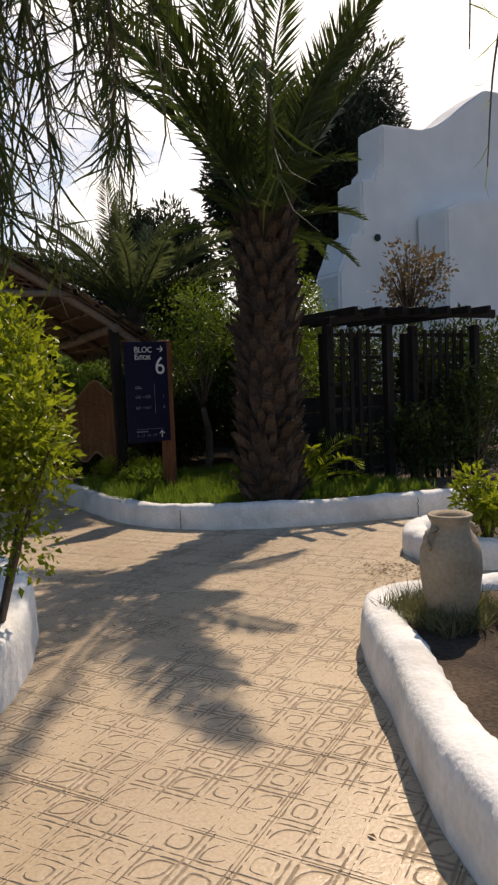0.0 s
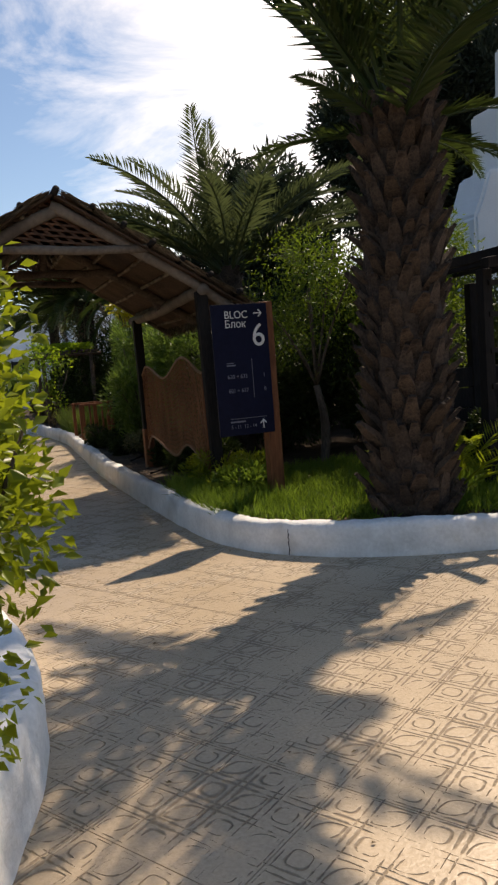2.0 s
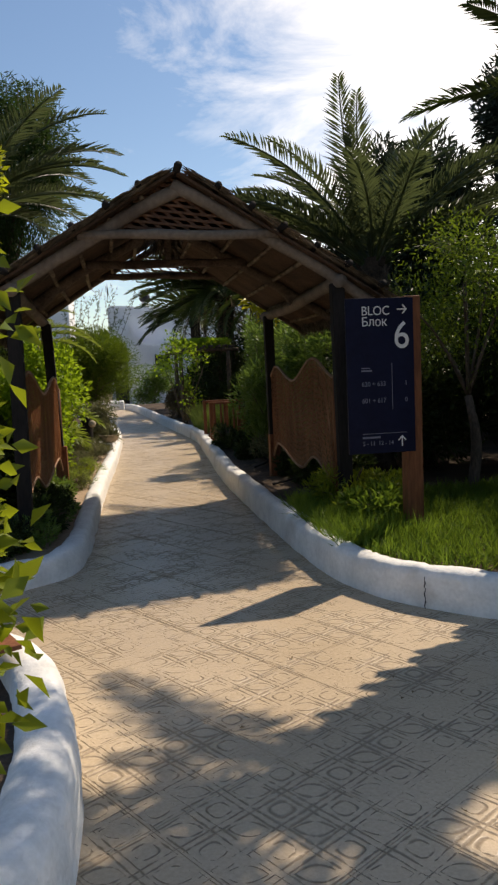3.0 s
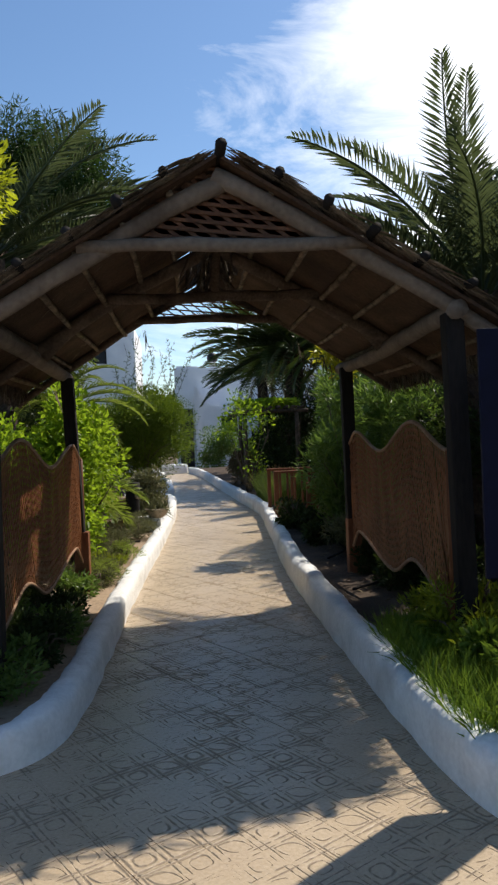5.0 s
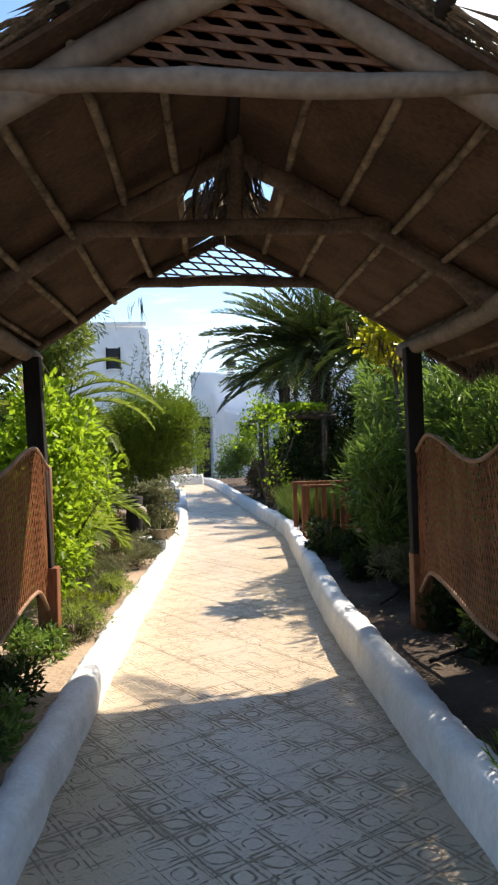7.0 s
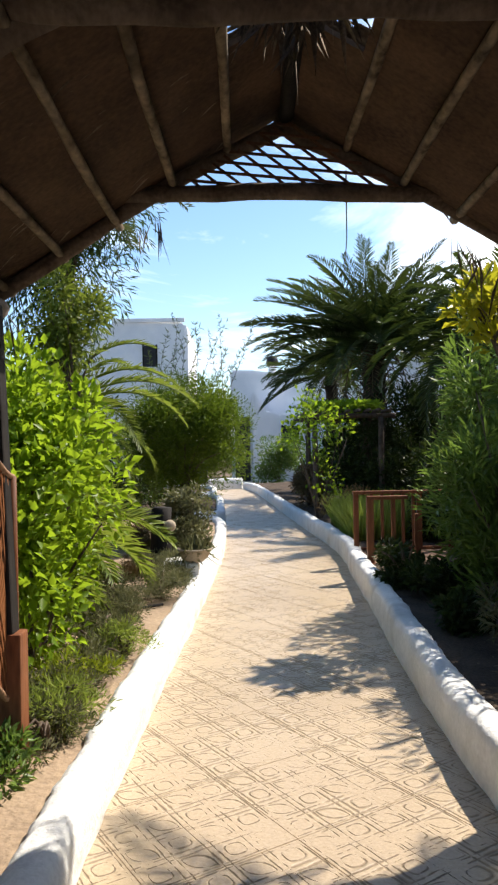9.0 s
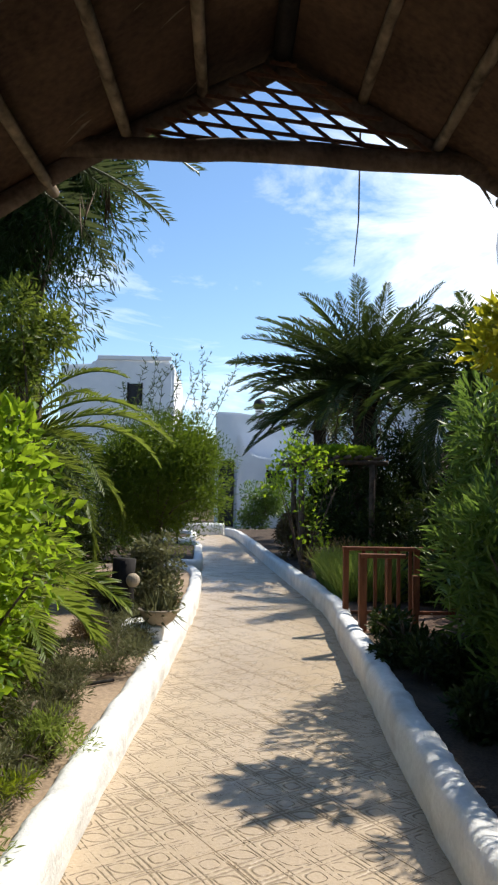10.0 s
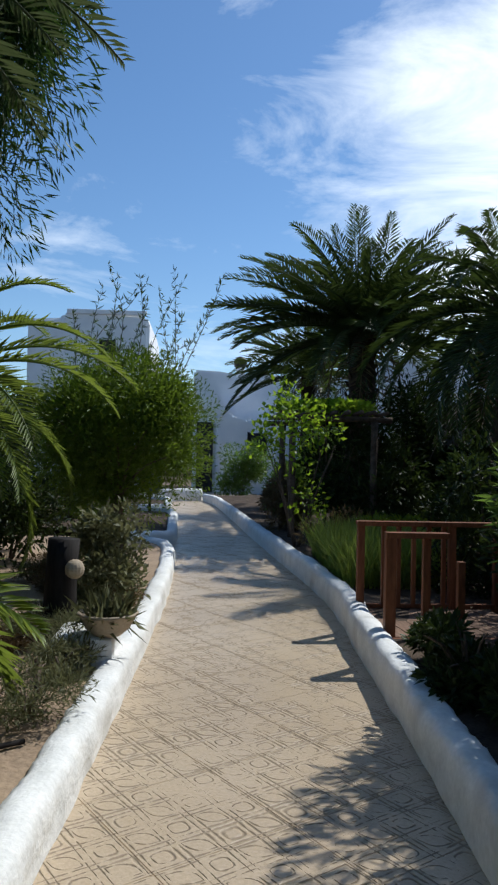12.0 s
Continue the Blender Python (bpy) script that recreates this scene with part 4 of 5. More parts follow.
text_mesh("601 ÷ 617", 0.052, M_FAINT, board, 0.125, 1.355, yb)
text_mesh("1", 0.05, M_FAINT, board, 0.51, 1.485, yb)
text_mesh("0", 0.05, M_FAINT, board, 0.51, 1.355, yb)
text_mesh("5 - 11  12 - 14", 0.048, M_FAINT, board, 0.12, 1.02, yb)
box("rule", (0.12, 0.52, yb - 0.001, yb + 0.001, 1.11, 1.114), M_FAINT, board, 0)
box("rule", (0.395, 0.399, yb - 0.001, yb + 0.001, 1.30, 1.66), M_FAINT, board, 0)
box("bar", (0.125, 0.22, yb - 0.001, yb + 0.001, 1.60, 1.612), M_FAINT, board, 0)
box("bar", (0.125, 0.20, yb - 0.001, yb + 0.001, 1.622, 1.630), M_FAINT, board, 0)
box("bar", (0.12, 0.28, yb - 0.001, yb + 0.001, 1.075, 1.09), M_FAINT, board, 0)


def arrow(x, z, ang, s):
    ca_, sa_ = math.cos(radians(ang)), math.sin(radians(ang))
    datas = []
    for k, (p, q) in enumerate((((-1, 0), (0.95, 0)), ((1.0, 0.08), (0.12, -0.8)), ((1.0, -0.08), (0.12, 0.8)))):
        e = [(x + s * (u * ca_ - w * sa_), yb - 0.003 - 0.0012 * k, z + s * (u * sa_ + w * ca_)) for u, w in (p, q)]
        datas.append(slat(e[0], e[1], s * 0.24, 0.002, (0, 1, 0)))
    v, f = merge(datas)
    put("arrow", mesh_from("arrow", v, f, M_INK), board, None, "white arrow")


arrow(0.495, 2.075, 0, 0.042)
arrow(0.475, 1.045, 90, 0.042)

# ---- dark trellis pergola near the palm ----
perg = thing("pergola", pose(0.3, -0.05, 0), "black-stained timber pergola with lattice sides", "pergola")
for x, y in ((5.42, 8.3), (6.27, 8.1), (6.92, 8.3), (7.95, 8.1), (5.5, 9.6), (6.3, 9.6), (6.92, 9.6), (7.95, 9.6)):
    box("post", (x - 0.055, x + 0.055, y - 0.055, y + 0.055, 0.1, 2.36), M_POST, perg, 0.01)
for x0, cnt in ((5.56, 4), (7.04, 6)):
    for k in range(cnt):
        box("slat", (x0 + k * 0.145, x0 + 0.062 + k * 0.145, 8.2, 8.222, 0.15, 2.3), M_POST, perg, 0.003)
for z in (0.35, 0.55, 0.85, 1.2, 1.55, 1.9, 2.2):
    box("rail", (5.42, 6.27, 8.225, 8.25, z, z + 0.05), M_POST, perg, 0.003)
    box("rail", (6.92, 7.95, 8.225, 8.25, z, z + 0.05), M_POST, perg, 0.003)
for z in (0.20, 0.44, 0.68, 0.92, 1.16):
    box("back_board", (5.62, 7.72, 9.56, 9.59, z, z + 0.225), M_POST, perg, 0.004)
bm = box_data(5.25, 6.75, 8.02, 8.12, 2.34, 2.44, 0.01)
for vv in bm.verts:
    vv.co.z += 0.16 * (vv.co.x - 5.25) / 1.5
part("lintel", bm, M_POST, perg, "slanting beam")
bm = box_data(6.2, 8.3, 8.0, 8.1, 2.46, 2.58, 0.01)
for vv in bm.verts:
    vv.co.z += 0.12 * (1 - ((vv.co.x - 7.25) / 1.05) ** 2)
part("lintel", bm, M_POST, perg)
for k in range(7):
    x = 5.4 + k * 0.4
    box("rafter", (x, x + 0.06, 7.7, 9.9, 2.44 + 0.01 * k, 2.54 + 0.01 * k), M_POST, perg, 0.008)
# ---- clay jar ----
def lathe(name, prof, mat, parent, seg=28, label=""):
    v, f = [], []
    for r, z in prof:
        for k in range(seg):
            a = 2 * math.pi * k / seg
            v.append((r * math.cos(a), r * math.sin(a), z))
    for i in range(len(prof) - 1):
        for k in range(seg):
            a, b = i * seg + k, i * seg + (k + 1) % seg
            f.append((a, b, b + seg, a + seg))
    return put(name, mesh_from(name, v, f, mat, True), parent, None, label)


jar = thing("clay_jar", pose(2.85, 3.34, 0.22), "tall pale clay jar with two small handles, standing on soil", "jar")
lathe("body", [(0.0, 0.0), (0.10, 0.0), (0.125, 0.05), (0.155, 0.18), (0.172, 0.33), (0.168, 0.43), (0.14, 0.50), (0.108, 0.545), (0.102, 0.58), (0.118, 0.61), (0.125, 0.625), (0.115, 0.635), (0.095, 0.60), (0.09, 0.5), (0.0, 0.48)], M_TERRA, jar)
for sx in (1, -1):
    v, f = tube_data(smooth_line([(sx * 0.105, 0, 0.56), (sx * 0.17, 0, 0.55), (sx * 0.185, 0, 0.50), (sx * 0.155, 0, 0.45)], 9), 0.016, 7)
    put("handle", mesh_from("handle", v, f, M_TERRA, True), jar)

# terracotta slab on the planter wall
slab = thing("tile_slab", pose(0.62, 6.9, 0.415, 0, 0, 25), "flat red-brown tile lying on the planter wall", "tile")
box("slab", (-0.2, 0.16, -0.14, 0.14, 0, 0.025), M_RED, slab, 0.006)

# ---- cracks in the kerb ----
for k, (x, y) in enumerate(((3.33, 7.93), (5.83, 6.74))):
    ck = thing("kerb_crack", pose(x, y, 0), "thin dark crack with a filled edge in the white kerb", "crack")
    pts = [(-0.022 + 0.012 * noise.noise((k, i * 0.9, 0)), -0.022 + 0.015 * noise.noise((k, i * 0.7, 3)) + 0.0, 0.01 + 0.022 * i) for i in range(11)]
    v, f = tube_data(pts, [0.0025 + 0.0015 * (i % 3) for i in range(11)], 5)
    put("fissure", mesh_from("fissure", v, f, M_DARK), ck)

# ---- small wooden bridge ----
bridge = thing("footbridge", pose(0, 0, 0), "small red-brown wooden footbridge with post-and-rail sides", "bridge")
for k in range(8):
    bm = box_data(3.26 + k * 0.165, 3.415 + k * 0.165, 18.66, 19.82, 0.17, 0.205, 0.004)
    for vv in bm.verts:
        vv.co.x += 0.12 * (19.3 - vv.co.y)
    part("plank", bm, M_DECK, bridge)
box("kerb_board", (3.2, 4.6, 18.62, 18.655, 0.10, 0.2), M_RED, bridge, 0.004)
for x, r in ((3.31, 0.042), (3.60, 0.026)):
    box("post", (x - r, x + r, 18.7 - r, 18.7 + r, 0.05, 1.0), M_RED, bridge, 0.006)
box("post", (3.86, 3.92, 18.67, 18.73, 0.05, 0.80), M_RED, bridge, 0.006, "short post")
box("rail", (3.27, 3.78, 18.65, 18.75, 0.985, 1.03), M_RED, bridge, 0.006)
for x, r in ((3.30, 0.034), (4.18, 0.034), (4.62, 0.034)):
    box("post", (x - r, x + r, 19.76 - r, 19.76 + r, 0.05, 1.0), M_RED, bridge, 0.006)
for k in range(5):
    x = 3.52 + k * 0.145
    box("baluster", (x - 0.02, x + 0.02, 19.74, 19.78, 0.24, 0.99), M_RED, bridge, 0.003)
box("rail", (3.26, 4.7, 19.71, 19.81, 0.985, 1.03), M_RED, bridge, 0.006)
box("rail", (3.3, 4.65, 19.74, 19.78, 0.21, 0.25), M_RED, bridge, 0.005)

# ---- bollard and bowl on the left ----
bol = thing("garden_bollard", pose(0.70, 18.72, 0.1), "dark round bollard with a small globe lamp", "bollard")
v, f = tube_data([(0, 0, 0), (0, 0, 0.3), (0.01, 0, 0.6), (0.02, 0, 0.84)], [0.135, 0.128, 0.122, 0.125], 14, 0.1)
put("column", mesh_from("column", v, f, M_POST, True), bol)
bm = bmesh.new()
bmesh.ops.create_uvsphere(bm, u_segments=16, v_segments=12, radius=0.075, matrix=Matrix.Translation((0.13, -0.12, 0.62)))
part("globe", bm, M_TERRA, bol, "small pale globe")
block = thing("masonry_block", pose(1.02, 18.1, 0.1), "low whitewashed block behind the kerb", "block")
box("block", (-0.22, 0.2, -0.25, 0.3, 0, 0.27), M_WHITE, block, 0.04)
bowl = thing("planter_bowl", pose(1.17, 17.98, 0.37), "shallow pale clay bowl with dry herbs", "planter")
lathe("bowl", [(0.0, 0.0), (0.09, 0.0), (0.15, 0.05), (0.19, 0.13), (0.21, 0.15), (0.20, 0.16), (0.17, 0.13), (0.0, 0.11)], M_TERRA, bowl)
n = 260
pos = np.stack([R.normal(0, 0.07, n), R.normal(0, 0.07, n), np.full(n, 0.11)], 1)
put("herb", blades("herb", pos, rand_dirs(n, 1.2), rand_dirs(n), R.uniform(0.08, 0.26, n), np.full(n, 0.012), F_DRY, 0.2), bowl)

# ---- drip hoses and leaf litter ----
for pts in ([(-1.2, 15.4, 0.2), (-0.3, 15.9, 0.2), (0.3, 16.1, 0.2), (0.95, 16.6, 0.18)], [(-0.8, 14.9, 0.2), (0.1, 15.1, 0.2), (0.35, 15.9, 0.19), (0.2, 16.8, 0.2)], [(3.3, 13.9, 0.24), (3.6, 14.4, 0.25), (3.75, 15.2, 0.25), (4.6, 15.7, 0.26)], [(3.2, 12.2, 0.24), (3.7, 12.6, 0.26), (4.1, 13.6, 0.26), (4.9, 14.2, 0.26)]):
    hose = thing("drip_hose", pose(0, 0, 0), "thin black drip hose lying on the soil", "hose", "drip hoses in the beds")
    v, f = tube_data(smooth_line(pts, 24), 0.014, 7)
    put("pipe", mesh_from("pipe", v, f, M_POST, True), hose)
n = 900
lx = np.concatenate([R.uniform(-1.5, 0.95, n // 2), R.uniform(3.2, 4.8, n // 2)])
ly = R.uniform(9.5, 24, n)
pos = np.stack([lx, ly, np.full(n, 0.235)], 1)
pos[: n // 2, 2] = 0.20
put("leaf_litter", blades("leaf_litter", pos, np.stack([R.normal(0, 1, n), R.normal(0, 1, n), R.normal(0, 0.15, n)], 1), np.tile([0, 0, 1.0], (n, 1)), R.uniform(0.03, 0.09, n), R.uniform(0.012, 0.03, n), F_DEADFROND, 0.1), None, None, "dry brown leaf litter on the garden beds", "leaf litter", "", "stuff")
n = 46
pos = np.stack([R.uniform(-0.3, 3.4, n), R.uniform(1.5, 7.4, n), np.full(n, 0.006)], 1)
put("fallen_leaves", blades("fallen_leaves", pos, np.stack([R.normal(0, 1, n), R.normal(0, 1, n), np.zeros(n) + 0.05], 1), np.tile([0, 0, 1.0], (n, 1)), R.uniform(0.015, 0.045, n), R.uniform(0.01, 0.02, n), F_RUST, 0.1), None, None, "a few small dry leaves on the paving", "leaf litter", "", "stuff")

n = 160
pos = np.stack([3.95 + R.normal(0, 0.16, n), 5.05 + R.normal(0, 0.2, n), np.full(n, 0.008)], 1)
put("fallen_leaves", blades("fallen_leaves", pos, np.stack([R.normal(0, 1, n), R.normal(0, 1, n), np.zeros(n) + 0.1], 1), np.tile([0, 0, 1.0], (n, 1)), R.uniform(0.02, 0.06, n), R.uniform(0.008, 0.02, n), F_DEADFROND, 0.1), None, None, "dark dry leaves gathered at the foot of the planter", "leaf litter", "", "stuff")

# ---- litter bin ----
lb = thing("litter_bin", pose(0.40, 32.0, 0.13) @ Matrix.Scale(1.22, 4), "blue-grey litter bin on a post", "bin")
lathe("tub", [(0.0, 0.42), (0.20, 0.42), (0.25, 0.90), (0.26, 0.92), (0.23, 0.92), (0.0, 0.86)], M_BIN, lb)
v, f = tube_data([(0, 0, 0), (0, 0, 0.45)], 0.03, 10)
put("post", mesh_from("post", v, f, M_POST), lb)

# ---- far pergola with vine, thatched hut ----
fp = thing("pergola", pose(0.44, 0.89, 0) @ Matrix.Scale(0.88, 4), "small dark pergola with round rafters, overgrown by a vine", "pergola")
for x, y in ((3.35, 28.6), (5.0, 28.4), (3.35, 30.6), (5.0, 30.6)):
    pole("post", (x, y, 0.2), (x, y, 2.62), 0.07, M_POLE, fp, 0, 0.02, 6, x + y)
for y in (28.5, 30.6):
    pole("beam", (2.95, y, 2.66), (5.4, y, 2.66), 0.06, M_POLE, fp, 0, 0.02, 8, y)
for k in range(9):
    pole("rafter", (3.1 + 0.26 * k, 28.0, 2.78), (3.1 + 0.26 * k, 31.0, 2.78), 0.045, M_POLE, fp, 0, 0.02, 6, 60.0 + k, 7)

hut = thing("garden_hut", pose(7.9, 29.2, 0.1) @ Matrix.Scale(0.9, 4), "round garden hut with a stepped reed thatch roof", "hut")
for k in range(8):
    a = k * math.pi / 4 + 0.3
    pole("post", (1.15 * math.cos(a), 1.15 * math.sin(a), 0), (1.15 * math.cos(a), 1.15 * math.sin(a), 2.2), 0.06, M_POST, hut, 0, 0.02, 6, 70.0 + k)
for k in range(7):
    z, r = 2.05 + 0.19 * k, 1.65 * (1 - k / 7.6)
    n = 300
    a = R.uniform(0, 2 * math.pi, n)
    pos = np.stack([np.cos(a) * (r - 0.3), np.sin(a) * (r - 0.3), np.full(n, z + 0.26)], 1)
    d = np.stack([np.cos(a), np.sin(a), np.full(n, -0.75)], 1) + R.normal(0, 0.08, (n, 3))
    put("thatch_layer", blades("thatch_layer", pos, d, np.tile([0, 0, 1.0], (n, 1)), R.uniform(0.4, 0.5, n), np.full(n, 0.07), M_SLATE, 0.1, 0.1), hut)
lathe("roof_cone", [(1.5, 2.06), (0.05, 3.45), (0.0, 3.46)], M_BOARD, hut)
lathe("wall", [(1.02, 0.0), (1.02, 0.95), (0.96, 0.96), (0.96, 0.0)], M_HOUSE, hut)

# ---- palms ----
palm("date_palm", pose(4.50, 7.82, 0.2), 3.5, 0.315, 22, 2.9, F_PALM, "large date palm, shaggy trunk of old leaf bases", seed=3, scales=300, lean=(0.08, 0.05), leaflet=0.50, count=130, low=0.98, width=0.032, variants=6, rise0=1.0, droop=0.36, power=1.0, spread=0.42, extra=((-0.62, -95, 0.55), (-0.95, -60, 0.5), (-0.75, 158, 0.85), (-0.6, 105, 0.45), (-0.9, 70, 0.45), (-1.1, -110, 0.45), (-1.0, -85, 0.4)))
palm("date_palm", pose(4.85, 12.9, 0.2), 2.9, 0.2, 34, 2.45, F_PALM_GREY, "date palm with grey-green upright fronds behind the gateway", seed=5, scales=60, leaflet=0.42, count=110, low=0.35, spread=0.85, droop=0.6)
palm("date_palm", pose(-1.05, 16.5, 0.1) @ Matrix.Scale(1.2, 4), 3.7, 0.2, 30, 2.6, F_PALM_GREY, "date palm with grey-green fronds beside the gateway", seed=8, scales=70, leaflet=0.40, count=110, low=0.15, droop=0.72, extra=((-0.25, -45, 1.15), (-0.4, -62, 1.0)))
palm("date_palm", pose(5.34, 29.29, 0.00) @ Matrix.Scale(0.87, 4), 5.3, 0.36, 100, 3.7, F_PALM, "tall date palm with a full drooping crown", seed=12, scales=80, leaflet=0.62, count=96, low=-0.25, skirt=8, width=0.04, droop=0.55)
palm("date_palm", pose(6.60, 24.11, 0.06) @ Matrix.Scale(0.89, 4), 4.5, 0.28, 46, 2.9, F_PALM, "date palm with arching fronds beside the hut", seed=15, scales=60, leaflet=0.55, count=90, low=-0.8, skirt=5, width=0.04)
palm("date_palm", pose(4.85, 34.6, 0.0) @ Matrix.Scale(0.87, 4), 4.9, 0.26, 46, 3.0, F_PALM, "smaller date palm behind the tall palm", seed=33, scales=40, leaflet=0.55, count=80, low=-0.3, skirt=4, width=0.04, droop=0.6)
palm("young_palm", pose(-0.37, 16.19, 0.15), 0.7, 0.14, 40, 1.5, F_YOUNG, "young palm with yellow-green fronds near the ground", seed=18, leaflet=0.36, count=110, low=-0.25, width=0.022)
palm("young_palm", pose(-0.90, 19.79, 0.12) @ Matrix.Scale(0.93, 4), 2.3, 0.16, 32, 2.3, F_YOUNG, "young palm with yellowing fronds", seed=21, leaflet=0.34, count=100, low=-0.35, width=0.022)
palm("young_palm", pose(5.15, 8.02, 0.20), 0.2, 0.09, 9, 1.1, F_HEDGE, "small palm seedling on the lawn", seed=24, leaflet=0.22, count=60, low=0.2, width=0.016)
palm("young_palm", pose(5.93, 21.64, 0.12) @ Matrix.Scale(0.90, 4), 0.4, 0.12, 13, 1.7, F_PALM, "low palm in the shade of the garden", seed=27, leaflet=0.3, count=80, low=-0.2, width=0.02)

# ---- trees and shrubs ----
shrub("hedge_shrub", pose(0.62, 4.62, 0.22), (0.58, 0.60, 0.80), 10500, 0.056, F_HEDGE, "clipped leafy shrub with small bright leaves in the planter", narrow=0.55, centre=1.25, lumps=34)
shrub("garden_shrub", pose(-0.54, 10.78, 0.15) @ Matrix.Scale(1.19, 4), (0.75, 1.0, 0.75), 4500, 0.09, F_DARK, "dark leafy shrub under the gateway eave", narrow=0.5, lumps=20)
shrub("garden_shrub", pose(0.03, 10.49, 0.13) @ Matrix.Scale(1.18, 4), (0.30, 0.40, 0.58), 2600, 0.08, F_DARK, "dark leafy shrub in front of the woven screen", narrow=0.5, lumps=16)
shrub("garden_shrub", pose(-2.00, 10.59, 0.15) @ Matrix.Scale(1.22, 4), (0.9, 0.9, 1.0), 4000, 0.09, F_DARK, "dark leafy shrub behind the kerb", narrow=0.5, lumps=20)
shrub("yellow_green_tree", pose(-0.67, 12.06, 0.10) @ Matrix.Scale(1.14, 4), (0.85, 0.85, 1.1), 9000, 0.09, F_YELLOWGREEN, "small tree with yellow-green feathery leaves", "tree", narrow=0.4, centre=3.35, trunk=2.2, lumps=26)
shrub("climbing_shrub", pose(0.23, 14.72, 0.15) @ Matrix.Scale(1.05, 4), (0.62, 0.9, 0.98), 7500, 0.08, F_BRIGHT, "lush bright green climbing shrub at the path side", narrow=0.6, lumps=22)
shrub("climbing_shrub", pose(-0.67, 14.99, 0.15) @ Matrix.Scale(1.02, 4), (0.8, 0.9, 1.0), 4500, 0.085, F_BRIGHT, "lush green shrub behind the path bed", narrow=0.6, lumps=20)
shrub("acacia_tree", pose(5.26, 11.00, 0.20) @ Matrix.Scale(1.08, 4), (0.9, 0.75, 1.0), 6000, 0.055, F_BUSH, "young tree with feathery bright green leaves", "tree", narrow=0.35, centre=2.0, trunk=1.0, lumps=26, droop=0.25)
shrub("acacia_tree", pose(6.34, 10.06, 0.20) @ Matrix.Scale(1.09, 4), (0.6, 0.6, 1.0), 6000, 0.06, F_BUSH, "young tree with feathery bright green leaves", "tree", narrow=0.35, centre=2.0, trunk=1.0, lumps=18, droop=0.25)
shrub("casuarina_tree", pose(-0.70, 19.89, 0.07) @ Matrix.Scale(0.93, 4), (1.6, 1.5, 2.6), 46000, 0.17, F_CASUARINA, "drooping fine-leaved tree with dense dark green crown", "tree", narrow=0.14, centre=6.35, trunk=4.0, trunk_r=0.14, lumps=44, droop=0.5)
shrub("round_bush", pose(0.80, 21.5, 0.1) @ Matrix.Scale(0.92, 4), (1.12, 1.1, 1.05), 52000, 0.075, F_BUSH, "rounded dense fine-leaved bush tree", "tree", narrow=0.26, centre=1.92, trunk=1.1, trunk_r=0.08, lumps=70)
shrub("oleander_shrub", pose(4.14, 16.07, 0.20) @ Matrix.Scale(0.98, 4), (0.72, 0.95, 1.2), 6500, 0.17, F_OLEANDER, "tall oleander with narrow leaves", narrow=0.16, lumps=24, up=0.9)
shrub("oleander_shrub", pose(5.02, 14.61, 0.20), (0.9, 0.9, 1.3), 5500, 0.17, F_OLEANDER, "tall oleander with narrow leaves", narrow=0.16, lumps=20, up=0.9)
shrub("oleander_shrub", pose(4.36, 17.43, 0.20) @ Matrix.Scale(0.95, 4), (0.72, 0.8, 1.42), 7500, 0.16, F_OLEANDER, "dense dark shrub beside the footbridge", narrow=0.2, lumps=20, up=0.6)
shrub("yellow_shrub", pose(4.18, 16.40, 0.20) @ Matrix.Scale(0.97, 4), (0.5, 0.4, 0.4), 420, 0.17, F_YELLOW, "shrub with large yellow leaves above the oleander", narrow=0.45, centre=2.75, trunk=2.3, trunk_r=0.025, lumps=9, up=0.9)
shrub("vine", pose(3.30, 24.54, 0.10) @ Matrix.Scale(0.89, 4), (0.85, 0.4, 1.25), 620, 0.12, F_BRIGHT, "climbing vine with bright leaves on the pergola", "vine", narrow=0.6, lumps=16, centre=1.9)
shrub("vine", pose(4.18, 26.93, 0.00) @ Matrix.Scale(0.89, 4), (1.2, 1.3, 0.22), 3000, 0.13, F_BRIGHT, "vine spread over the pergola roof", "vine", narrow=0.6, lumps=20, centre=2.85)
shrub("dark_tree", pose(4.98, 26.67, 0.00) @ Matrix.Scale(0.88, 4), (1.5, 1.2, 1.5), 6500, 0.16, F_DARK, "dense dark shrub below the palm", narrow=0.35, lumps=20)
shrub("dark_tree", pose(6.52, 22.56, 0.10) @ Matrix.Scale(0.90, 4), (1.2, 1.2, 1.3), 5500, 0.15, F_DARK, "dense dark shrub in the garden", narrow=0.35, lumps=20)
shrub("dark_tree", pose(5.95, 28.1, 0.0), (1.15, 1.0, 1.75), 8000, 0.15, F_DARK, "dense dark shrub around the foot of the tall palm", narrow=0.3, lumps=24)
shrub("dark_tree", pose(4.05, 31.0, 0.0), (0.75, 0.7, 0.85), 4200, 0.13, F_OLEANDER, "green shrub behind the pergola", narrow=0.35, lumps=16)
shrub("dark_tree", pose(6.17, 18.16, 0.20) @ Matrix.Scale(0.92, 4), (1.4, 1.6, 1.6), 8000, 0.14, F_DARK, "dense dark shrub behind the footbridge", narrow=0.3, lumps=24)
shrub("dark_tree", pose(7.33, 12.62, 0.20) @ Matrix.Scale(0.98, 4), (1.3, 1.4, 1.7), 8000, 0.14, F_DARK, "dense dark shrub behind the gateway", narrow=0.3, lumps=24)
shrub("dark_tree", pose(5.4, 33.5, 0.0) @ Matrix.Scale(0.85, 4), (1.5, 1.2, 1.5), 4500, 0.2, F_OLEANDER, "green shrub near the far houses", narrow=0.35, lumps=16)
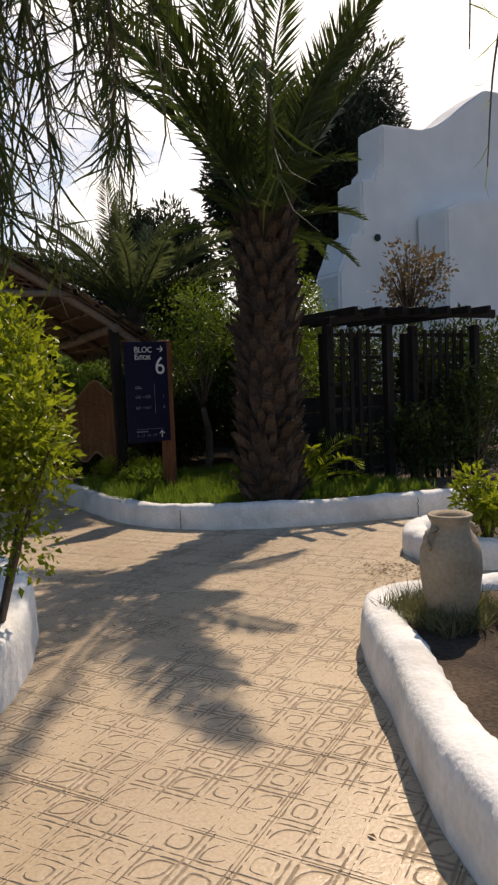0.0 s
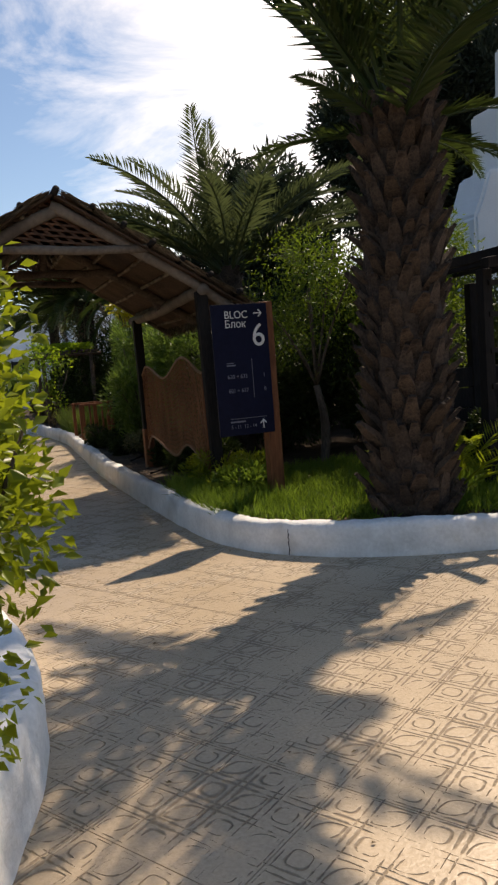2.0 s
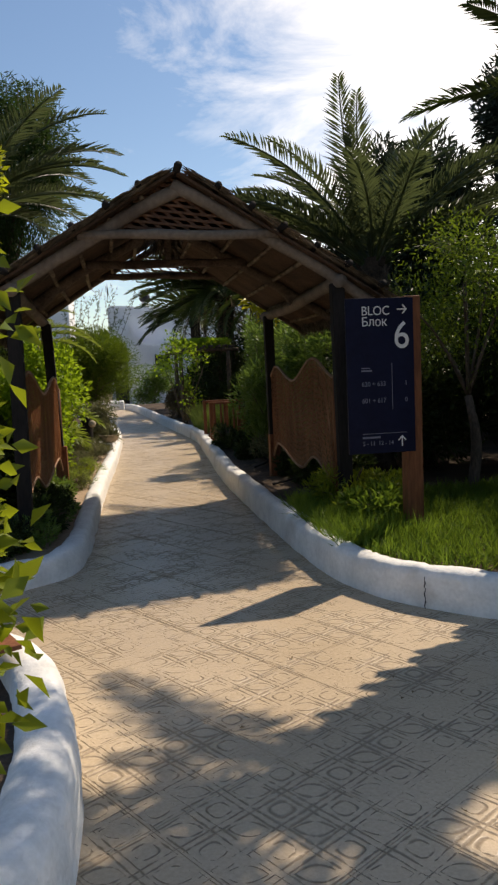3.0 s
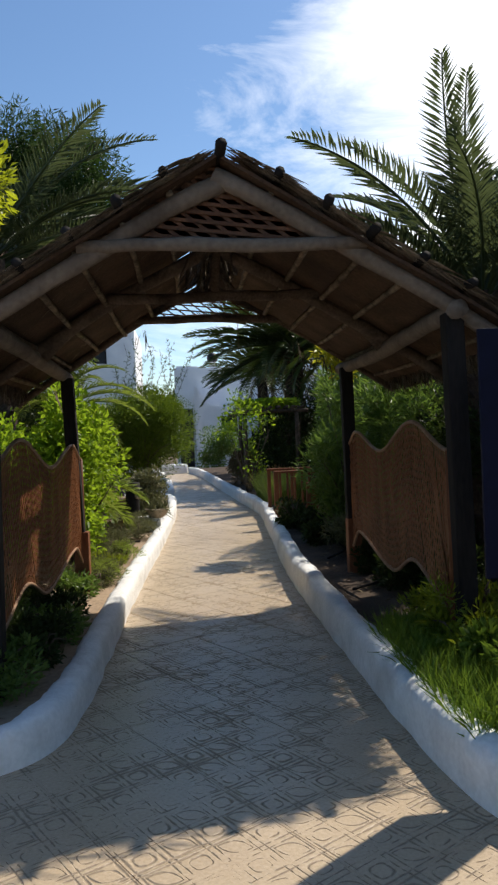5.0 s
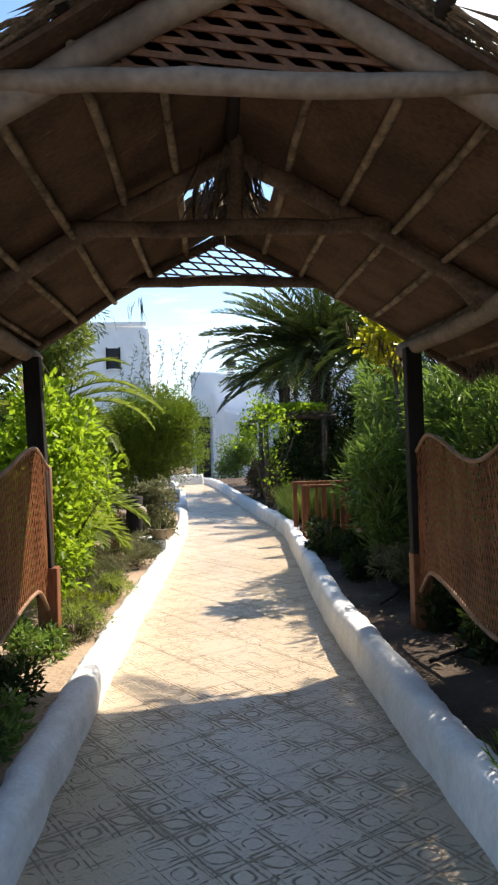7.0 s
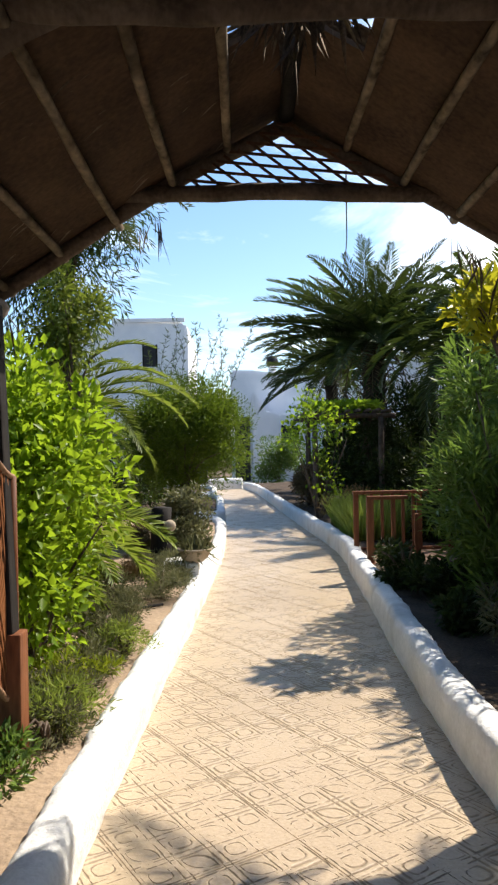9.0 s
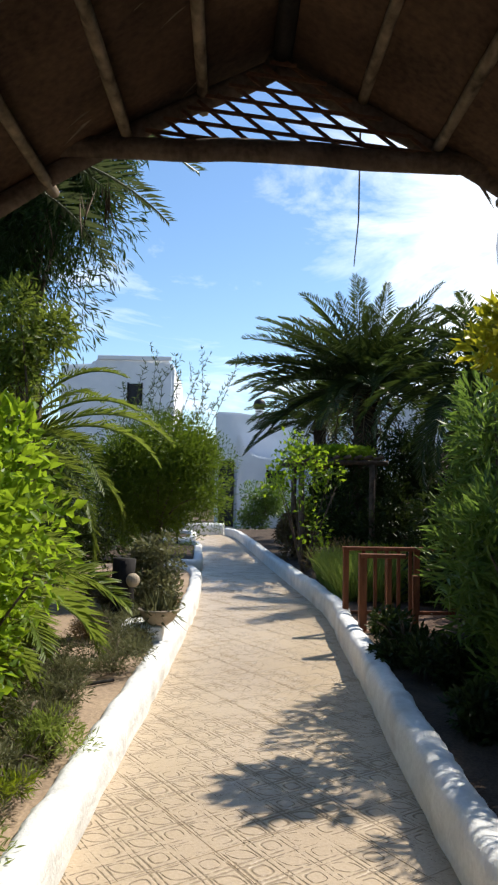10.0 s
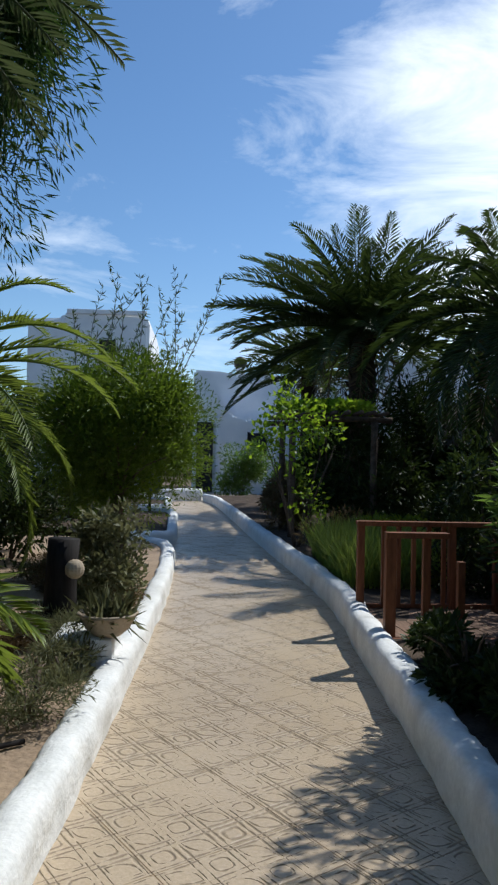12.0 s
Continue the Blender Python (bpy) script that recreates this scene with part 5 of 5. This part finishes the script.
shrub("dark_tree", pose(3.4, 43.0, 0.0) @ Matrix.Scale(0.83, 4), (1.6, 1.0, 1.4), 4500, 0.2, F_OLEANDER, "green shrub below the far house", narrow=0.35, lumps=16)
shrub("dark_tree", pose(-2.2, 42.0, 0.0) @ Matrix.Scale(0.83, 4), (2.2, 1.2, 1.8), 5500, 0.22, F_DARK, "dark shrub at the end of the path", narrow=0.35, lumps=18)
shrub("low_shrub", pose(0.92, 19.52, 0.13) @ Matrix.Scale(0.93, 4), (0.45, 0.5, 0.55), 2600, 0.075, F_DRY, "small grey-green shrub in the dry bed", narrow=0.5, lumps=14)
shrub("low_shrub", pose(4.53, 23.09, 0.18) @ Matrix.Scale(0.89, 4), (0.8, 0.6, 0.4), 2600, 0.1, F_HEDGE, "low rounded yellow-green shrub", narrow=0.4, lumps=14)
shrub("low_shrub", pose(3.88, 23.87, 0.16) @ Matrix.Scale(0.89, 4), (0.7, 0.5, 0.4), 2600, 0.12, F_RUST, "low rust-coloured dry shrub", narrow=0.2, lumps=14)
shrub("low_shrub", pose(3.48, 27.68, 0.11) @ Matrix.Scale(0.87, 4), (0.6, 1.2, 0.6), 2600, 0.14, F_RUST, "rust and green low shrub along the kerb", narrow=0.25, lumps=14)
shrub("low_shrub", pose(3.75, 14.80, 0.20), (0.35, 0.5, 0.25), 1400, 0.09, F_DRY, "low dry herb on the soil", narrow=0.25, lumps=10)
shrub("low_shrub", pose(3.41, 17.20, 0.20) @ Matrix.Scale(0.96, 4), (0.38, 0.5, 0.26), 1500, 0.08, F_DARK, "low leafy herb beside the kerb", narrow=0.4, lumps=10)
shrub("low_shrub", pose(3.64, 10.34, 0.22) @ Matrix.Scale(1.13, 4), (0.36, 0.6, 0.22), 3200, 0.06, F_HEDGE, "low leafy herbs at the foot of the screen", narrow=0.2, lumps=14, up=0.9)
shrub("low_shrub", pose(4.86, 4.84, 0.14), (0.45, 0.32, 0.26), 1100, 0.085, F_HEDGE, "small leafy shrub in the low planter", narrow=0.45, lumps=12, centre=0.42, stems=12)
for i in range(32):
    x, y = R.uniform(-0.3, 0.9) if i % 2 else R.uniform(0.5, 0.9), 13.2 + 9.6 * (i + R.uniform(0, 1)) / 32
    x = min(x, 0.80 + 0.036 * (y - 13))
    s = R.uniform(0.9, 1.4)
    kind_mat = (F_DRY, F_RUST, F_DRY, F_DRY)[i % 4] if y > 16.2 else (F_DRY, F_REED, F_DRY, F_HEDGE)[i % 4]
    shrub("low_shrub", pose(x, y, 0.15), (0.26 * s, 0.30 * s, 0.12 * s), int(1700 * s), 0.05, kind_mat, "low dry ground herb on the sandy bed", narrow=0.16, lumps=13, stems=4, up=0.9)

shrub("dark_tree", pose(-1.15, 17.50, 0.10) @ Matrix.Scale(0.96, 4), (1.0, 1.0, 1.0), 5000, 0.10, F_BRIGHT, "leafy green shrub behind the young palm", narrow=0.4, lumps=18)
shrub("dark_tree", pose(-1.76, 18.75, 0.10) @ Matrix.Scale(0.94, 4), (1.2, 1.2, 1.5), 6500, 0.12, F_DARK, "dense dark shrub under the tree", narrow=0.35, lumps=20)
shrub("dark_tree", pose(-2.25, 15.87, 0.10), (1.1, 1.1, 1.4), 6000, 0.12, F_OLEANDER, "tall green shrub behind the bed", narrow=0.3, lumps=20)
shrub("dark_tree", pose(-0.90, 23.27, 0.00) @ Matrix.Scale(0.92, 4), (1.2, 1.2, 1.3), 6000, 0.12, F_DARK, "dense dark shrub behind the round bush", narrow=0.35, lumps=20)
shrub("dark_tree", pose(-1.3, 30.0, 0.1) @ Matrix.Scale(0.86, 4), (1.2, 1.5, 1.5), 4500, 0.16, F_OLEANDER, "green shrub beside the far bed", narrow=0.35, lumps=16)
shrub("dark_tree", pose(4.97, 20.87, 0.14) @ Matrix.Scale(0.91, 4), (1.0, 0.8, 0.95), 5000, 0.12, F_DARK, "dark shrub behind the footbridge", narrow=0.35, lumps=18)
shrub("dark_tree", pose(6.43, 20.05, 0.16) @ Matrix.Scale(0.91, 4), (1.4, 1.2, 1.5), 7000, 0.13, F_DARK, "dense dark shrub behind the footbridge", narrow=0.3, lumps=20)
shrub("dark_tree", pose(8.33, 21.59, 0.12) @ Matrix.Scale(0.90, 4), (1.6, 1.4, 1.9), 7000, 0.15, F_DARK, "dense dark shrub in the garden", narrow=0.3, lumps=20)
shrub("dark_tree", pose(5.21, 18.79, 0.19) @ Matrix.Scale(0.92, 4), (0.8, 0.7, 1.0), 4500, 0.12, F_DARK, "dark shrub over the end of the footbridge", narrow=0.3, lumps=16)
shrub("dark_tree", pose(6.12, 15.47, 0.20), (1.2, 1.3, 1.5), 7000, 0.13, F_DARK, "dense dark shrub behind the oleanders", narrow=0.3, lumps=20)
shrub("dark_tree", pose(6.52, 11.47, 0.20) @ Matrix.Scale(1.04, 4), (1.1, 1.0, 1.4), 7000, 0.11, F_DARK, "dark shrub behind the young trees", narrow=0.35, lumps=20)
shrub("dark_tree", pose(8.83, 10.47, 0.20) @ Matrix.Scale(1.03, 4), (1.3, 1.0, 1.3), 6000, 0.11, F_DARK, "dark shrub behind the pergola", narrow=0.35, lumps=20)
shrub("bare_climber", pose(8.38, 9.49, 0.20) @ Matrix.Scale(1.07, 4), (0.7, 0.5, 0.55), 900, 0.09, F_RUST, "thin brown climber over the pergola", narrow=0.5, lumps=14, centre=2.9, stems=26, trunk=2.2, trunk_r=0.03)
for i, (x, y) in enumerate(((0.3, 10.14), (-0.14, 9.97), (0.47, 10.89), (0.21, 11.47), (0.51, 11.98), (0.06, 12.54), (0.5, 12.92), (-0.76, 9.9), (-0.44, 11.52), (0.5, 10.27), (0.29, 9.79), (0.61, 10.74), (0.59, 11.34), (-0.18, 10.36))):
    shrub("ground_cover", pose(x, y, 0.13), (0.26, 0.36, 0.17), 1500, 0.055, F_DARK if i % 3 else F_OLEANDER, "dark leafy ground cover under the gateway", narrow=0.4, lumps=11, stems=4, up=0.8)
for i, (x, y) in enumerate(((3.58, 9.59), (3.44, 10.07), (3.83, 9.95), (4.07, 10.39), (3.66, 10.78))):
    shrub("ground_cover", pose(x, y, 0.2), (0.28, 0.3, 0.2), 1000, 0.085, F_HEDGE if i % 2 else F_GRASS, "lush low leafy herbs beside the kerb", narrow=0.35, lumps=9, stems=4, up=0.8)

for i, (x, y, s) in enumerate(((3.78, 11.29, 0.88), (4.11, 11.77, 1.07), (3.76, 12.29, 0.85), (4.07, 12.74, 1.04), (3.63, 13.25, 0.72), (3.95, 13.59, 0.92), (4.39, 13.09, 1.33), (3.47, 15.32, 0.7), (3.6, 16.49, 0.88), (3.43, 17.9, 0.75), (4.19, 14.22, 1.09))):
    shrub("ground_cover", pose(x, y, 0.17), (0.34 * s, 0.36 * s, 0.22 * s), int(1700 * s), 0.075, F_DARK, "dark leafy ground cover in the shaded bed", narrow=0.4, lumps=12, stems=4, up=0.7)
for x, y, r, h in ((4.52, 14.18, 0.54, 1.09), (4.46, 15.31, 0.5, 1.15)):
    shrub("oleander_shrub", pose(x, y, 0.2), (r, r, h), 4200, 0.16, F_OLEANDER, "oleander with narrow leaves in the shaded bed", narrow=0.16, lumps=18, up=0.9)
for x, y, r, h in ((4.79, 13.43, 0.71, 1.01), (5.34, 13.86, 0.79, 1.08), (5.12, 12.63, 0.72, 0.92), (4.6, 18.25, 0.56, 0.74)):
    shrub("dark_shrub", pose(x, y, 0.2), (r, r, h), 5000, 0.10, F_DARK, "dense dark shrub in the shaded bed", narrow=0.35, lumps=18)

backs = shrub("dark_tree", pose(9.22, 13.41, 0.10) @ Matrix.Scale(0.93, 4), (1.6, 1.6, 1.8), 9000, 0.16, F_DARK, "dense dark shrub closing the garden behind the beds", narrow=0.35, lumps=26)
for i, (x, y, s) in enumerate(((9.68, 17.07, 1.04), (9.71, 19.64, 1.09), (10.76, 23.15, 1.16), (9.33, 25.88, 1.06), (7.9, 28.94, 0.96), (8.3, 32.27, 1.13), (10.93, 28.47, 1.22), (6.19, 34.19, 0.86), (-5.17, 13.91, 1.29), (-4.63, 16.39, 1.2), (-4.12, 19.78, 1.13), (-3.87, 23.5, 1.01), (-4.37, 27.43, 1.18), (-3.96, 31.62, 1.07), (-4.46, 36.48, 1.23), (10.53, 10.34, 0.9), (-4.78, 11.44, 1.11), (7.73, 15.8, 0.88), (5.62, 13.1, 0.75))):
    copy_thing(backs, pose(x, y, 0.1, 0, 0, 47 * i) @ Matrix.Scale(s, 4))

shrub("yellow_green_tree", pose(-0.15, 17.9, 0.1), (0.5, 0.5, 0.6), 3000, 0.10, F_YOUNG, "slender tree with yellow-green leaves beside the young palm", "tree", narrow=0.3, centre=3.05, trunk=2.1, trunk_r=0.04, lumps=18, droop=0.2)

# tall wisps out of the round bush
wisps = thing("bush_shoots", pose(0.81, 21.70, 0.07) @ Matrix.Scale(0.92, 4), "thin yellow-green shoots rising out of the bush", "shrub")
datas, P, D = [], [], []
for i in range(16):
    a = Vector((R.uniform(-0.8, 0.95), R.uniform(-0.4, 0.4), 2.7))
    e = a + Vector((R.normal(0.28, 0.34), R.normal(0, 0.2), R.uniform(0.5, 1.5)))
    pts = smooth_line([a, a.lerp(e, 0.5) + Vector((R.normal(0, 0.05), 0, 0.05)), e], 12)
    datas.append(tube_data(pts, [0.006 - 0.0004 * k for k in range(12)], 5))
    for q in pts[2:]:
        for _ in range(5):
            P.append(tuple(q))
            D.append(tuple(R.normal(0, 0.6, 3) + np.array([0, 0, 0.7])))
v, f = merge(datas)
put("twig", mesh_from("twig", v, f, M_BARK, True), wisps)
L = R.uniform(0.05, 0.13, len(P))
put("foliage", blades("foliage", np.array(P), np.array(D), rand_dirs(len(P)), L, L * 0.13, F_WILLOW, 0.2), wisps)

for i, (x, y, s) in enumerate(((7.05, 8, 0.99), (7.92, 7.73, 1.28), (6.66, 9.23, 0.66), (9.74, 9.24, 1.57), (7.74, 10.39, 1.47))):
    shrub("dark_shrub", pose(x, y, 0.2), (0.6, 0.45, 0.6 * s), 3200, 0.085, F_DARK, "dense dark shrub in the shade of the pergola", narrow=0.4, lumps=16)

# pines behind the big palm, and woods in the distance
shrub("pine_tree", pose(15.2, 19.8, 0.0), (2.6, 2.4, 4.2), 45000, 0.26, F_PINE, "tall dark pine with a dense crown", "tree", narrow=0.22, centre=8.2, trunk=5.0, trunk_r=0.18, lumps=40)
shrub("pine_tree", pose(12.0, 19.6, 0.0), (2.2, 2.2, 3.0), 30000, 0.26, F_PINE, "tall dark pine behind the white house", "tree", narrow=0.22, centre=7.0, trunk=5.0, trunk_r=0.18, lumps=30)
shrub("pine_tree", pose(7.7, 17.9, 0.0), (1.7, 1.6, 2.4), 26000, 0.24, F_PINE, "dark pine behind the palm", "tree", narrow=0.22, centre=3.9, trunk=3.0, trunk_r=0.14, lumps=28)
n = 60000
a = R.uniform(0, 2 * math.pi, n)
rr = R.uniform(62, 90, n)
hh = 4.5 + 1.6 * np.sin(a * 9) + 1.2 * np.sin(a * 23 + 1)
pos = np.stack([rr * np.cos(a) + 2, rr * np.sin(a) + 15, R.uniform(0, 1, n) ** 0.8 * hh], 1)
put("distant_woods", blades("distant_woods", pos, rand_dirs(n), rand_dirs(n), R.uniform(0.6, 1.6, n), R.uniform(0.4, 0.9, n), F_DARK, 0.1), None, None, "distant dark green woods round the garden", "woods", "", "stuff")

# lawn and grasses
def lawn_region(u, v):
    x, y = 3.15 + 3.3 * u, 8.5 + 2.4 * v
    lim = np.interp(x, [3.1, 3.36, 4.06, 4.72, 5.66, 6.7], [8.65, 8.2, 7.65, 7.4, 7.1, 6.95])
    y = lim + 0.05 + (11.0 - lim) * v
    return x, y, 0.20 + 0.02


grass("lawn", lawn_region, 26000, 0.16, F_GRASS, "lush lawn grass round the signpost and palm")
grass("reed_grass", lambda u, v: (3.4 + 1.3 * u, 20.8 + 2.8 * v, 0.2), 6000, 0.62, F_REED, "tall yellow-green grass beside the path", 0.014, spread=0.22)
grass("lawn_edge", lambda u, v: (3.0 + 0.75 * u, 8.8 + 1.9 * v, 0.22), 5200, 0.24, F_GRASS, "lush grass spilling over the kerb")
grass("planter_grass", lambda u, v: (2.6 + 0.6 * u, 3.1 + 0.6 * v, 0.25), 1500, 0.16, F_DRY, "short grass tuft in front of the jar", 0.006)
grass("planter_grass", lambda u, v: (2.0 + 1.8 * u, 1.2 + 1.8 * v, 0.25) if u > 0.12 + 0.3 * v else (2.9, 2.2, 0.25), 3200, 0.08, F_DRY, "sparse grass on the planter soil", 0.006)

# hanging branches of the tree over the start of the path
def hanging(name, roots, label, reach, leaves, leaf, mat):
    ob = thing(name, pose(0, 0, 0), label, "branch")
    datas, P, D, L = [], [], [], []
    for i, (a, b) in enumerate(roots):
        a, b = Vector(a), Vector(b)
        pts = smooth_line([a, a.lerp(b, 0.5) + Vector((0, 0, 0.12)), b, b + (b - a) * 0.25 + Vector((0, 0, -0.25))], 14)
        datas.append(tube_data(pts, [0.006 - 0.0003 * k for k in range(14)], 5))
        for k in range(leaves):
            q = pts[R.integers(2, 14)]
            P.append(tuple(q))
            D.append(tuple((b - a).normalized() * 0.5 + Vector(R.normal(0, 0.5, 3)) + Vector((0, 0, -0.5))))
            L.append(leaf * R.uniform(0.5, 1.2))
    v, f = merge(datas)
    put("twig", mesh_from("twig", v, f, M_BARK, True), ob, None, "", "", "", "stuff")
    L = np.array(L)
    put("foliage", blades("foliage", np.array(P), np.array(D), rand_dirs(len(P)), L, L * 0.036, mat, 0.45, 0.2, 2), ob)
    return ob


roots = []
for i in range(34):
    a = (R.uniform(0.15, 0.95), R.uniform(2.3, 2.9), 2.75 + R.uniform(0, 0.3))
    roots.append((a, (a[0] + R.uniform(-0.12, 0.22), a[1] + R.uniform(-0.1, 0.25), a[2] - R.uniform(0.15, 0.62) * (1.25 - 0.75 * a[0]))))
# near-black leaf colour stands in for the shaded side of backlit leaves
hanging("overhanging_branch", roots, "drooping twigs with long narrow leaves overhead, backlit shade in their colour", 1.0, 62, 0.19, F_DARK)
hanging("overhanging_branch", [((1.72, 2.05, 2.98), (1.68, 2.07, 2.88)), ((1.88, 2.05, 2.75), (1.77, 2.07, 2.56)), ((0.95, 2.05, 2.78), (0.93, 2.07, 2.64))], "thin twig with a few narrow green leaves", 1.0, 7, 0.12, F_HEDGE)

# out-of-view tree, added to block sky fill; the hanging twigs suggest it
shrub("unseen_shade_tree", pose(-1.9, -0.9, 0.0), (2.3, 2.0, 1.3), 9000, 0.20, F_DARK, "unseen tree behind the start, added to dim sky light and carry the twigs", "tree", narrow=0.16, centre=4.4, trunk=3.2, trunk_r=0.13, lumps=26, droop=0.5)

# ---- paving slabs ----
pavement = put("pavement", mesh_from("pavement", [(-9, -8, -0.03), (11, -8, -0.03), (11, 9.0, -0.03), (-9, 9.0, -0.03)], [(0, 1, 2, 3)], M_SAND), None, None, "sand-coloured stamped concrete paving of the garden path", "pavement", "", "structure")
SLAB = 0.68
ca, sa = math.cos(radians(32)), math.sin(radians(32))
h = SLAB / 2 - 0.0007
slab_mesh = mesh_from("slab", [(-h, -h, -0.05), (h, -h, -0.05), (h, h, -0.05), (-h, h, -0.05), (-h, -h, -0.004), (h, -h, -0.004), (h, h, -0.004), (-h, h, -0.004),
                               (-h + 0.002, -h + 0.002, 0), (h - 0.002, -h + 0.002, 0), (h - 0.002, h - 0.002, 0), (-h + 0.002, h - 0.002, 0)],
                      [(0, 1, 5, 4), (1, 2, 6, 5), (2, 3, 7, 6), (3, 0, 4, 7), (4, 5, 9, 8), (5, 6, 10, 9), (6, 7, 11, 10), (7, 4, 8, 11), (8, 9, 10, 11)], M_PAVE)
rest = []
near_count = 0
for i in range(-40, 70):
    for j in range(-40, 70):
        x = 1.827 + ca * i * SLAB - sa * j * SLAB
        y = 12.257 + sa * i * SLAB + ca * j * SLAB
        plaza = -3.5 < x < 7.2 and -4.5 < y < 9.6
        lane = 0.3 < x < 3.9 and 9 < y < 47
        if not (plaza or lane):
            continue
        m = Matrix.Translation((x, y, 0.0004 * ((i * 7 + j * 5) % 3 - 1))) @ Matrix.Rotation(radians(32), 4, "Z")
        if 0.4 < y < 24 and -0.6 < x < 5.2:
            put("slab", slab_mesh, pavement, m)
        else:
            rest.append(([m @ vv.co for vv in slab_mesh.vertices], [tuple(p.vertices) for p in slab_mesh.polygons]))
v, f = merge(rest)
put("slab_field", mesh_from("slab_field", v, f, M_PAVE), pavement, None, "", "", "", "stuff")
